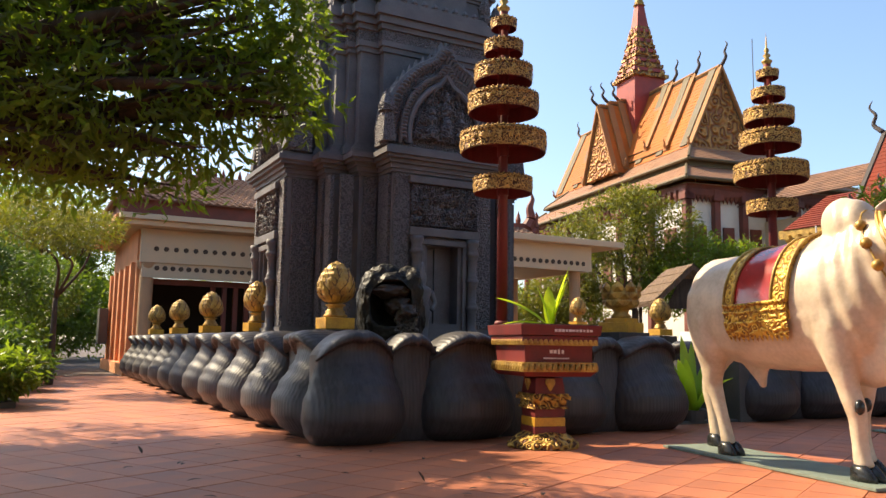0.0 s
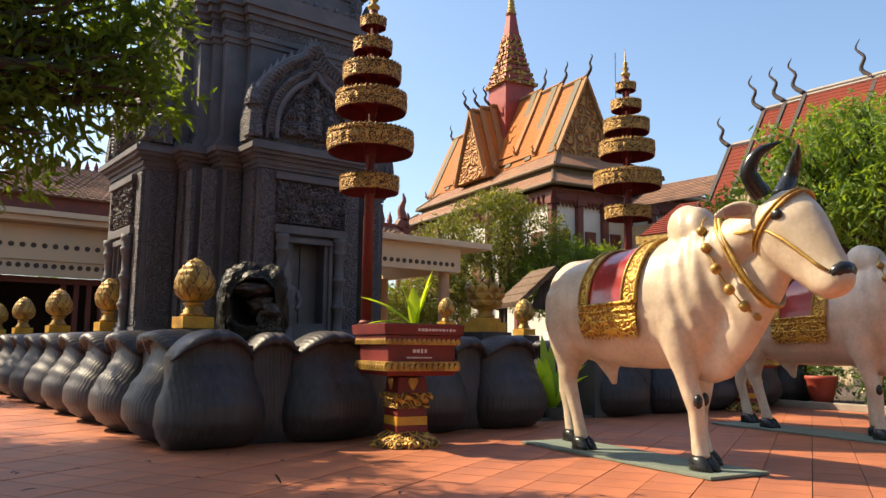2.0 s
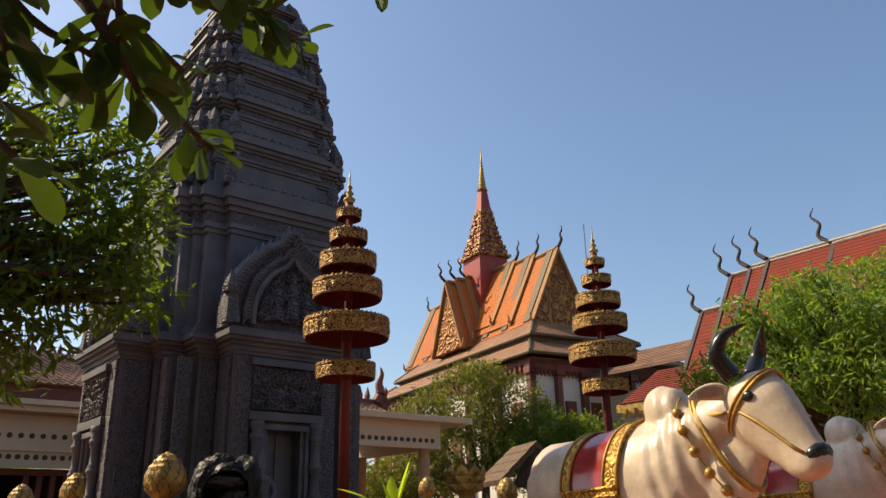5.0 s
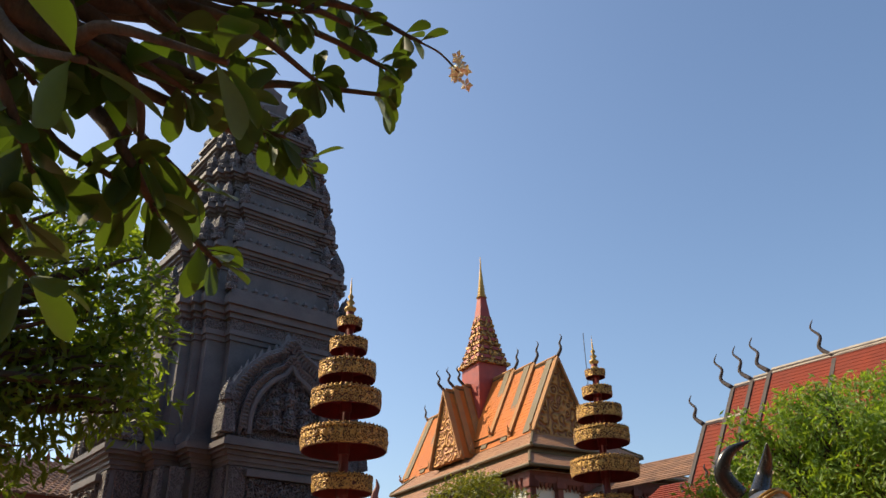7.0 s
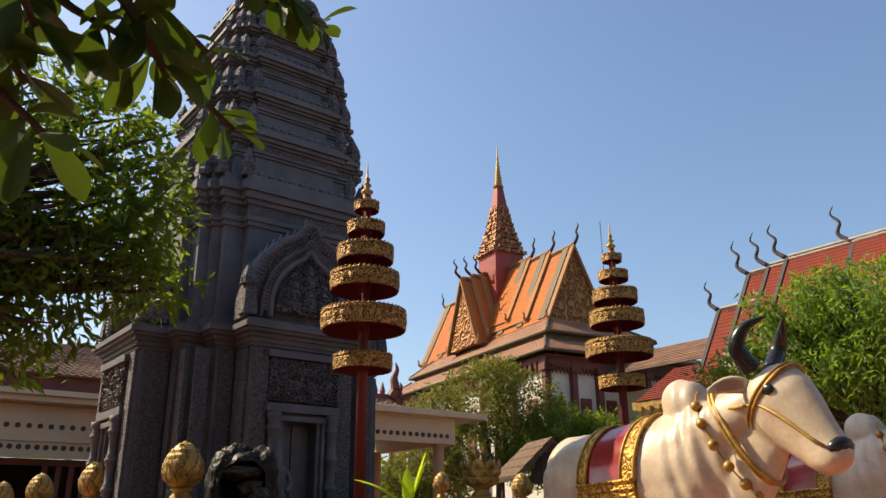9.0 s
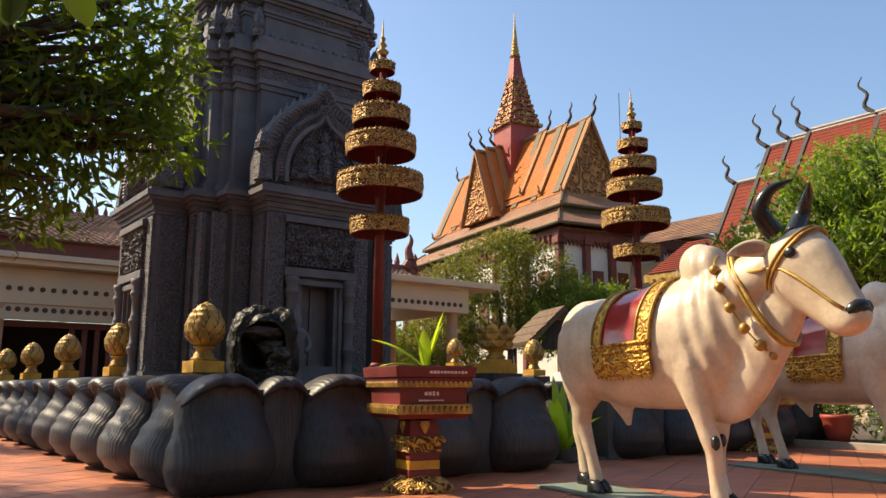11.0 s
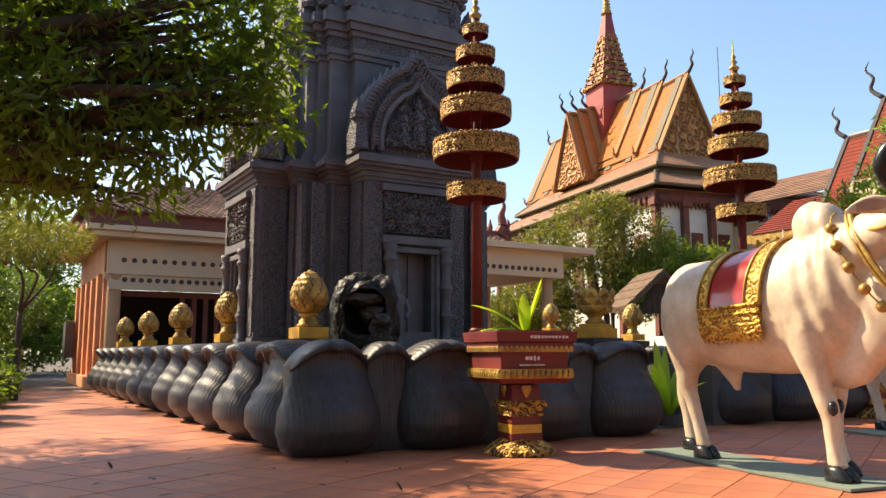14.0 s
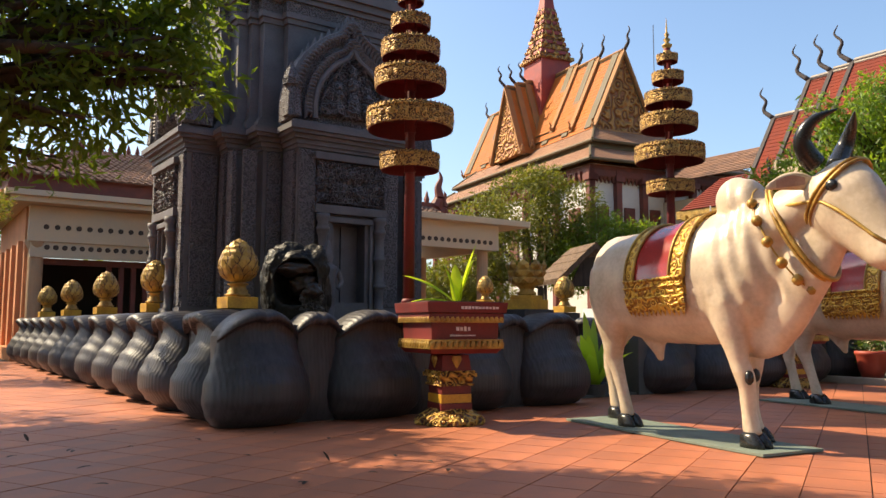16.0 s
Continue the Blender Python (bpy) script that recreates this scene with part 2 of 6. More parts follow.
def add_box(bm, c, s, rz=0, taper=1.0, mi=0, bev=0.0):
    m = pose(*c, 0, 0, rz)
    hx, hy, hz = s[0] / 2, s[1] / 2, s[2] / 2
    v = []
    for z, k in ((-hz, 1.0), (hz, taper)):
        for x, y in ((-hx, -hy), (hx, -hy), (hx, hy), (-hx, hy)):
            v.append(bm.verts.new(m @ Vector((x * k, y * k, z))))
    fs = [bm.faces.new([v[i] for i in q]) for q in ((3, 2, 1, 0), (4, 5, 6, 7), (0, 1, 5, 4), (1, 2, 6, 5), (2, 3, 7, 6), (3, 0, 4, 7))]
    for f in fs:
        f.material_index = mi
    if bev:
        es = list({e for f in fs for e in f.edges})
        bmesh.ops.bevel(bm, geom=es, offset=bev, segments=2, affect="EDGES", profile=0.6)
    return v


def rings(bm, loops, cap=True, closed=True, mi=0):
    """Skins a list of loops of points."""
    vs = [[bm.verts.new(p) for p in lp] for lp in loops]
    n = len(vs[0])
    for a, b in zip(vs, vs[1:]):
        for i in range(n if closed else n - 1):
            j = (i + 1) % n
            f = bm.faces.new((a[i], a[j], b[j], b[i]))
            f.material_index = mi
    if cap:
        bm.faces.new(list(reversed(vs[0]))).material_index = mi
        bm.faces.new(vs[-1]).material_index = mi
    return vs


def lathe(bm, prof, n=24, c=(0, 0, 0), mi=0, cap=True, wob=None):
    loops = []
    for k, (r, z) in enumerate(prof):
        loops.append([Vector((c[0] + r * (wob(i / n * 2 * math.pi, z) if wob else 1) * math.cos(i / n * 2 * math.pi), c[1] + r * (wob(i / n * 2 * math.pi, z) if wob else 1) * math.sin(i / n * 2 * math.pi), c[2] + z)) for i in range(n)])
    return rings(bm, loops, cap, True, mi)


def tube(bm, pts, radii, n=8, mi=0):
    loops = []
    pts = [Vector(p) for p in pts]
    ref = Vector((0, 0, 1))
    for i, p in enumerate(pts):
        d = (pts[min(i + 1, len(pts) - 1)] - pts[max(i - 1, 0)]).normalized()
        if abs(d.dot(ref)) > 0.95:
            ref = Vector((1, 0.2, 0))
        u = d.cross(ref).normalized()
        w = d.cross(u).normalized()
        r = radii[i] if isinstance(radii, (list, tuple)) else radii
        loops.append([p + (u * math.cos(a) + w * math.sin(a)) * r for a in [k / n * 2 * math.pi for k in range(n)]])
    return rings(bm, loops, True, True, mi)


def prism(bm, poly, z0, z1, k=1.0, mi=0):
    """A plan polygon raised from z0 to z1; k scales its top."""
    rings(bm, [[Vector((x, y, z0)) for x, y in poly], [Vector((x * k, y * k, z1)) for x, y in poly]], True, True, mi)


def smooth_path(pts, n):
    """Catmull-Rom through points."""
    pts = [Vector(p) for p in pts]
    q = [pts[0] * 2 - pts[1]] + pts + [pts[-1] * 2 - pts[-2]]
    out = []
    for i in range(1, len(q) - 2):
        for k in range(n):
            t = k / n
            a, b, c, d = q[i - 1:i + 3]
            out.append(0.5 * ((2 * b) + (c - a) * t + (2 * a - 5 * b + 4 * c - d) * t * t + (3 * b - a - 3 * c + d) * t ** 3))
    return out + [pts[-1]]


def interp(tab, t):
    for (a, x), (b, y) in zip(tab, tab[1:]):
        if t <= b:
            k = (t - a) / (b - a)
            k = k * k * (3 - 2 * k)
            return x + (y - x) * k
    return tab[-1][1]


# ---- ground ----
bm = bmesh.new()
add_box(bm, (40, 60, -0.16), (900, 900, 0.3))
tagged(part("ground", bm, M["joint"]), "dark mortar bed and ground reaching the horizon", "ground", kind="structure")


def garden_bed(x0, y0, x1, y1, label):
    bm = bmesh.new()
    add_box(bm, ((x0 + x1) / 2, (y0 + y1) / 2, 0.03), (x1 - x0, y1 - y0, 0.12))
    ob = part("garden_bed", bm, M["soil"])
    tagged(ob, label, "garden bed", kind="structure")
    return ob


# ---- lotus planter ----
PROFILE = [(0, 0.10), (0.05, 0.24), (0.13, 0.36), (0.26, 0.45), (0.40, 0.45), (0.56, 0.37), (0.70, 0.26), (0.82, 0.18), (0.92, 0.15), (1.0, 0.17)]
WIDTH = [(0, 0.66), (0.06, 0.82), (0.16, 0.94), (0.32, 1.0), (0.5, 0.98), (0.7, 0.88), (0.86, 0.79), (1.0, 0.75)]
HOOD = [(0.23, -0.015), (0.275, 0.02), (0.27, 0.06), (0.21, 0.095), (0.11, 0.115), (-0.06, 0.12), (-0.3, 0.10)]


def petal_mesh(w, h, out=1.0):
    """One lotus petal with a rolled hood, its outer face towards -y, standing on z = 0; its back is flat at y = 0.3."""
    bm = bmesh.new()
    nu, nv = 28, 26
    grid = []
    us = [-1 + 2 * i / nu for i in range(nu + 1)]
    side = [max(0.0, 1 - abs(u) ** 2.1) ** 0.6 for u in us]
    lip = [(h - 0.115) * (1 - 0.20 * abs(u) ** 2.2) - 0.03 * max(0, 1 - abs(u) * 5) ** 1.5 for u in us]
    for j in range(nv + 1):
        v = j / nv
        row = []
        for i, u in enumerate(us):
            b = interp(PROFILE, v) * out * side[i]
            row.append(bm.verts.new((u * w / 2 * interp(WIDTH, v), -b, lip[i] * v)))
        grid.append(row)
    for k, (d, dz) in enumerate(HOOD):
        grid.append([bm.verts.new((u * w / 2 * (0.77 - 0.012 * k), -d * (side[i] * (0.5 + 0.5 * out) if d > 0 else 1), lip[i] + dz * (0.45 + 0.55 * side[i]))) for i, u in enumerate(us)])
    grid.append([bm.verts.new((p.co.x, 0.3, 0)) for p in grid[0]])
    for a, b in zip(grid, grid[1:] + grid[:1]):
        for i in range(nu):
            bm.faces.new((a[i], a[i + 1], b[i + 1], b[i]))
    for i in (0, nu):
        bm.faces.new([r[i] for r in grid])
    return bm


PX0, PX1, PY0, PY1 = 2.50, 6.78, 7.0, 22.9   # the petals' bed
EGG_LINE = 2.85


def planter(x0, x1, y0, y1, sides, group):
    """A walled bed with a row of lotus petals on the given sides ('w' faces -x, 's' faces -y)."""
    root = thing("lotus_planter", "dark grey painted planter wall of big lotus petals on tiled court", "planter", ((x0 + x1) / 2, (y0 + y1) / 2, 0), group=group)
    ox, oy = (x0 + x1) / 2, (y0 + y1) / 2
    bm = bmesh.new()
    add_box(bm, (0, 0, 0.52), (x1 - x0, y1 - y0, 1.04))
    part("core", bm, M["petal"], root)
    made = []
    for w, h, out in ((1.16, 1.21, 1.0), (1.24, 1.22, 1.0), (0.86, 1.19, 0.24)):
        o = part("petal", petal_mesh(w, h, out), M["petal"], root, smooth=True)
        made.append(o.data)
        bpy.data.objects.remove(o)
    fm, fs, bk = made

    def put(me, x, y, rz):
        o = new("petal", me)
        o.parent = root
        o.matrix_basis = pose(x - ox, y - oy, 0, 0, 0, rz)
    if "s" in sides:
        n = max(1, round((x1 - x0) / 1.35))
        for i in range(n + 1):
            put(fs if i else fm, x0 + 0.2 + (x1 - x0 - 0.2) * i / n, y0, 0)
            if i < n:
                put(bk, x0 + 0.2 + (x1 - x0 - 0.2) * (i + 0.5) / n, y0 + 0.03, 0)
    for on, x, rz in (("w", x0, -90), ("e", x1, 90)):
        if on in sides:
            n = round((y1 - y0 - 0.75) / 1.33)
            step = (y1 - y0 - 0.75) / n
            for i in range(0, n + 1):
                put(fm, x, y0 + 0.75 + step * i, rz)
                if i < n:
                    put(bk, x + (0.03 if on == "w" else -0.03), y0 + 0.75 + step * (i + 0.5), rz)
    return root


planter(PX0, PX1, PY0, PY1, "swe", "lotus planters")
planter(9.3, 14.7, 7.4, 14.0, "sw", "lotus planters")


# ---- gold lotus buds ----
def bud_mesh():
    """A closed bud of overlapping pointed scales."""
    bm = bmesh.new()
    body = [(0.30, 0.06), (0.34, 0.155), (0.40, 0.205), (0.48, 0.222), (0.56, 0.215), (0.64, 0.188), (0.72, 0.145), (0.79, 0.09), (0.845, 0.012)]
    lathe(bm, [(r, z) for z, r in body], 20)
    for r in range(7):
        n = (10, 11, 11, 10, 9, 7, 5)[r]
        zc = 0.325 + r * 0.066
        hgt = 0.125 if r < 5 else 0.10
        for i in range(n):
            a = (i + 0.5 * (r % 2)) / n * 2 * math.pi
            w = math.pi / n * 1.12
            grid = []
            for j in range(6):
                t = j / 5
                k = (1.0, 1.0, 0.96, 0.82, 0.52, 0.04)[j]
                z = min(0.85, zc + hgt * t)
                row = []
                for q in (-1, -0.8, 0, 0.8, 1):
                    rr = interp(body, z) + 0.004 + 0.020 * t * (1 - 0.5 * q * q) + 0.006 * (1 - q * q)
                    row.append(bm.verts.new((rr * math.cos(a + w * k * q), rr * math.sin(a + w * k * q), z)))
                grid.append(row)
            for g0, g1 in zip(grid, grid[1:]):
                for q in range(4):
                    bm.faces.new((g0[q], g0[q + 1], g1[q + 1], g1[q])).material_index = 1 if q in (0, 3) else 0
            edge = [g[0] for g in grid] + list(reversed([g[4] for g in grid]))
            low = [bm.verts.new((v.co.x * 0.94, v.co.y * 0.94, v.co.z)) for v in edge]
            for q in range(len(edge) - 1):
                bm.faces.new((edge[q], edge[q + 1], low[q + 1], low[q])).material_index = 1
    return bm


def gold_bud(x, y, z, s, group, label):
    root = thing("lotus_bud_finial", label, "finial", (x, y, z), group=group)
    bm = bmesh.new()
    add_box(bm, (0, 0, 0.08), (0.38, 0.38, 0.14), bev=0.008)
    part("plinth", bm, M["yellow"], root)
    bm = bmesh.new()
    lathe(bm, [(0.15, 0.16), (0.155, 0.18), (0.12, 0.2), (0.125, 0.23), (0.1, 0.25), (0.095, 0.29), (0.125, 0.3), (0.125, 0.315), (0.08, 0.33)], 24)
    part("waist", bm, M["gold"], root, smooth=True)
    bm = bud_mesh()
    bmesh.ops.translate(bm, verts=bm.verts, vec=(0, 0, 0.02))
    tagged(part("bud", bm, [M["gold"], M["gold_seam"]], root), kind="stuff")
    root.scale = (s, s, s)
    return root


first = gold_bud(EGG_LINE, 8.05, 1.215, 0.96, "gold buds", "gold painted lotus bud on a yellow plinth on the planter wall")
for k in range(1, 5):
    copy_thing(first, pose(EGG_LINE, 8.05 + 3.52 * k, 1.215))
for k in range(5):
    bm = bmesh.new()
    add_box(bm, (EGG_LINE, 8.05 + 3.52 * k, 1.13), (0.5, 0.5, 0.16), bev=0.01)
    tagged(part("bud_pedestal", bm, M["petal"]), "dark grey block carrying a gold bud", "pedestal", "gold bud pedestals")


# ---- stone tower ----
TX, TY = 4.9, 11.2


def cross_plan(a, d=0.0):
    """A stepped cross of half-width a, widened by d."""
    k = a / 2.0
    q = [(2.0 * k + d, 0.81 * k + d), (1.5 * k + d, 0.81 * k + d), (1.5 * k + d, 1.13 * k + d), (1.13 * k + d, 1.13 * k + d), (1.13 * k + d, 1.5 * k + d), (0.81 * k + d, 1.5 * k + d), (0.81 * k + d, 2.0 * k + d)]
    pts = []
    for s in range(4):
        c, sn = (1, 0, -1, 0)[s], (0, 1, 0, -1)[s]
        pts += [(x * c - y * sn, x * sn + y * c) for x, y in q]
    return pts


def body_plan(a, d=0.0):
    """A stepped square with a shallow bay on each side."""
    k = a
    q = [(1.0 * k + d, 0.52 * k + d), (0.9 * k + d, 0.52 * k + d), (0.9 * k + d, 0.72 * k + d), (0.8 * k + d, 0.72 * k + d), (0.8 * k + d, 0.8 * k + d), (0.72 * k + d, 0.8 * k + d), (0.72 * k + d, 0.9 * k + d), (0.52 * k + d, 0.9 * k + d), (0.52 * k + d, 1.0 * k + d)]
    pts = []
    for s in range(4):
        c, sn = (1, 0, -1, 0)[s], (0, 1, 0, -1)[s]
        pts += [(x * c - y * sn, x * sn + y * c) for x, y in q]
    return pts


tower = thing("stone_tower", "dark grey carved stone shrine tower with stacked tiers behind lotus petals", "tower", (TX, TY, 0))


def moulding(name, plan, a, z0, steps, mat, label=""):
    """A band of mouldings: (height, projection) from z0 upwards."""
    bm = bmesh.new()
    z, loops = z0, []
    for h, d in steps:
        loops += [[Vector((x, y, zz)) for x, y in plan(a, d)] for zz in (z, z + h)]
        z += h
    rings(bm, loops)
    part(name, bm, mat, tower, label)
    return z


def door_plan(a, half, deep):
    """The cross plan with a shallow doorway sunk into each arm."""
    pts = []
    for x, y in cross_plan(a):
        pts.append((x, y))
        for ex, ey in ((1, 0), (0, 1), (-1, 0), (0, -1)):
            along, over = x * ex + y * ey, -x * ey + y * ex
            if abs(along - a) < 1e-6 and over < 0:
                q = [(a, -half), (a - deep, -half), (a - deep, half), (a, half)]
                pts += [(u * ex - v * ey, u * ey + v * ex) for u, v in q]
    return pts


bm = bmesh.new()
prism(bm, door_plan(2.0, 0.33, 0.26), 0.9, 2.56)
part("doorway_wall", bm, M["stone"], tower)
bm = bmesh.new()
prism(bm, cross_plan(2.0), 2.56, 3.6)
part("lower_wall", bm, M["stone"], tower)
moulding("base_moulding", cross_plan, 2.0, 0.9, [(0.2, 0.14), (0.08, 0.1), (0.1, 0.06), (0.08, 0.03)], M["stone"])
moulding("cornice", cross_plan, 2.0, 3.52, [(0.05, 0.03), (0.07, 0.06), (0.06, 0.1), (0.05, 0.16), (0.08, 0.2), (0.05, 0.14)], M["stone"])

# carved pilasters on the arms and corners
for s in range(4):
    m = Matrix.Rotation(s * math.pi / 2, 4, "Z")
    for x, y, w in ((-0.68, -2.0, 0.24), (0.68, -2.0, 0.24), (-1.33, -1.5, 0.2), (1.33, -1.5, 0.2), (-0.97, -1.5, 0.2), (0.97, -1.5, 0.2)):
        bm = bmesh.new()
        add_box(bm, (x, y - 0.015, 2.4), (w, 0.07, 2.2), bev=0.01)
        bmesh.ops.transform(bm, matrix=m, verts=bm.verts)
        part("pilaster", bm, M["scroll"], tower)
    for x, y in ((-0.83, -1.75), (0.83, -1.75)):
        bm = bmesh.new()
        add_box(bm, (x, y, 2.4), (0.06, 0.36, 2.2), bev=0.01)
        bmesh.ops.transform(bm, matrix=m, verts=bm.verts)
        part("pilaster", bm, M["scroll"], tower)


def relief(bm, w, h, depth, seed, nx=56, nz=32, shape=None):
    """A carved panel in the xz plane facing -y: curling foliage round bosses."""
    rng = random.Random(seed)
    cs = [(rng.uniform(-0.5, 0.5) * w, rng.uniform(0.05, 0.95) * h, rng.uniform(0.06, 0.12)) for _ in range(int(26 * w * h / 0.8) + 6)]
    cs += [(-x, z, r) for x, z, r in cs]
    vs = []
    for j in range(nz + 1):
        row = []
        for i in range(nx + 1):
            x, z = (i / nx - 0.5) * w, j / nz * h
            best = 0.0
            for cx, cz, r in cs:
                q = math.hypot(x - cx, z - cz) / r
                if q < 1.2:
                    best = max(best, (1 - min(q, 1) ** 2) ** 0.5 * (0.75 + 0.25 * math.cos(q * 9 + math.atan2(z - cz, x - cx) * 2)) if q < 1 else 0)
            edge = min(i, nx - i, j, nz - j)
            y = -depth * best if edge > 1 else -depth * 0.8 * (edge > 0)
            row.append(bm.verts.new((x, y, z)))
        vs.append(row)
    for j in range(nz):
        for i in range(nx):
            bm.faces.new((vs[j][i], vs[j][i + 1], vs[j + 1][i + 1], vs[j + 1][i]))
    return vs


def colonette(bm, x, y, z0, z1, r):
    """A ringed colonette: three plain drums between clusters of thin rings."""
    L = z1 - z0
    prof = [(r * 1.3, 0), (r * 1.3, 0.07)]
    for c in (0.09, 0.36, 0.63, 0.90):
        for q, k in ((-0.06, 0.86), (-0.045, 1.12), (-0.03, 0.98), (-0.018, 1.24), (0.0, 1.3), (0.018, 1.24), (0.03, 0.98), (0.045, 1.12), (0.06, 0.86)):
            prof.append((r * k, 0.07 + (L - 0.14) * (c + q)))
    prof += [(r * 1.3, L - 0.07), (r * 1.3, L)]
    lathe(bm, prof, 12, (x, y, z0))


for s in range(4):
    m = Matrix.Rotation(s * math.pi / 2, 4, "Z")
    y = -2.0
    specs = []
    bm = bmesh.new()      # door leaf in a stepped frame
    for sx in (-1, 1):
        add_box(bm, (sx * 0.15, y + 0.235, 1.72), (0.24, 0.04, 1.5), bev=0.008)
    add_box(bm, (0, y + 0.225, 1.72), (0.05, 0.06, 1.5), bev=0.008)
    specs.append(("false_door", bm, M["stone"]))
    bm = bmesh.new()
    for sx in (-1, 1):
        add_box(bm, (sx * 0.345, y - 0.02, 1.74), (0.06, 0.1, 1.62), bev=0.01)
        add_box(bm, (sx * 0.29, y + 0.1, 1.72), (0.07, 0.24, 1.6), bev=0.01)
    add_box(bm, (0, y - 0.03, 2.53), (0.76, 0.12, 0.08), bev=0.01)
    specs.append(("door_frame", bm, M["stone"]))
    for sx in (-1, 1):
        bm = bmesh.new()
        colonette(bm, sx * 0.46, y - 0.09, 1.0, 2.6, 0.078)
        specs.append(("colonette", bm, M["stone"]))
    bm = bmesh.new()
    add_box(bm, (0, y - 0.05, 2.67), (1.16, 0.12, 0.12), bev=0.01)
    specs.append(("lintel_band", bm, M["stone"]))
    bm = bmesh.new()
    add_box(bm, (0, y - 0.07, 3.42), (1.2, 0.12, 0.1), bev=0.01)
    specs.append(("lintel_band", bm, M["stone"]))
    bm = bmesh.new()
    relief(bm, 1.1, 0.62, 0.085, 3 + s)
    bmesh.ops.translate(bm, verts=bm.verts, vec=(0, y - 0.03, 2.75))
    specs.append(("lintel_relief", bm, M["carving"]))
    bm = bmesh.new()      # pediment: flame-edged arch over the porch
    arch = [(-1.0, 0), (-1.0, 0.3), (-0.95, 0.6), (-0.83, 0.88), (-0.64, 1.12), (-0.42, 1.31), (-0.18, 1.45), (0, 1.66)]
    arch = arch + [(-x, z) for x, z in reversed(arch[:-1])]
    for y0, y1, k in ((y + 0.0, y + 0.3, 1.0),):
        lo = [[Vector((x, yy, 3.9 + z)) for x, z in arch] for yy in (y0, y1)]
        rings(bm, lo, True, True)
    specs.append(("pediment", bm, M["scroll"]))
    bm = bmesh.new()
    rim = smooth_path([(x * 0.60, y - 0.05, 3.95 + z * 0.66) for x, z in arch], 4)
    tube(bm, rim, 0.05, 8)
    pts = smooth_path([(x * 0.97, y - 0.01, 3.9 + z * 0.97) for x, z in arch], 4)
    tube(bm, pts, 0.045, 6)
    mid = smooth_path([(x * 0.79, y - 0.03, 3.92 + z * 0.82) for x, z in arch], 4)
    leaves = bmesh.new()
    for i in range(1, len(mid) - 1):     # small curled leaves and flame points on the band
        a, b = rim[i].lerp(mid[i], 0.5), mid[i].lerp(pts[i], 0.55)
        for c, r in ((a, 0.045), (b, 0.055)):
            tube(leaves, smooth_path([c + Vector((-r, 0, -r)), c + Vector((-r * 0.6, -0.04, r)), c + Vector((r * 0.8, -0.05, r * 0.7)), c + Vector((r * 0.5, -0.03, -r * 0.6))], 2), [r * 0.55, r * 0.6, r * 0.55, r * 0.5, r * 0.42, r * 0.34, r * 0.2], 5)
        if i % 2:
            lathe(leaves, [(0.045, -0.05), (0.06, 0.02), (0.04, 0.08), (0.005, 0.17)], 6, (pts[i].x * 0.985, y + 0.06, pts[i].z - 0.02))
    specs.append(("arch_leaf", leaves, M["stone"]))
    specs.append(("pediment_arch", bm, M["stone"]))
    bm = bmesh.new()
    relief(bm, 0.98, 0.95, 0.08, 40 + s, 48, 44)
    for v in bm.verts:
        v.co.x *= max(0.12, 1 - (max(0, v.co.z - 0.1) / 0.95) ** 1.4) * 1.1
    bmesh.ops.translate(bm, verts=bm.verts, vec=(0, y - 0.02, 4.02))
    for fx, fz, fh in ((0, 4.1, 0.72), (-0.24, 4.05, 0.5), (0.24, 4.05, 0.5)):
        lathe(bm, [(0.09, 0), (0.11, fh * 0.2), (0.06, fh * 0.42), (0.1, fh * 0.58), (0.05, fh * 0.72), (0.065, fh * 0.82), (0.045, fh * 0.92), (0.01, fh)], 9, (fx, y - 0.07, fz))
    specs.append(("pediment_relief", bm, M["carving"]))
    for sx in (-1, 1):   # naga ends
        bm = bmesh.new()
        add_box(bm, (sx * 0.93, y - 0.02, 4.18), (0.22, 0.2, 0.5), taper=0.6, bev=0.02)
        lathe(bm, [(0.12, 0), (0.13, 0.08), (0.08, 0.2), (0.01, 0.34)], 8, (sx * 0.95, y - 0.02, 4.38))
        specs.append(("pediment_end", bm, M["scroll"]))
    for nm, b, mt in specs:
        bmesh.ops.transform(b, matrix=m, verts=b.verts)
        o = part(nm, b, mt, tower, smooth=(nm == "colonette"))
        if nm == "arch_leaf":
            tagged(o, kind="stuff")


def antefix(bm, x, y, z, h, r):
    lathe(bm, [(r, 0), (r * 1.15, h * 0.15), (r * 0.8, h * 0.25), (r * 1.1, h * 0.42), (r * 0.85, h * 0.65), (r * 0.4, h * 0.85), (0.004, h)], 6, (x, y, z))


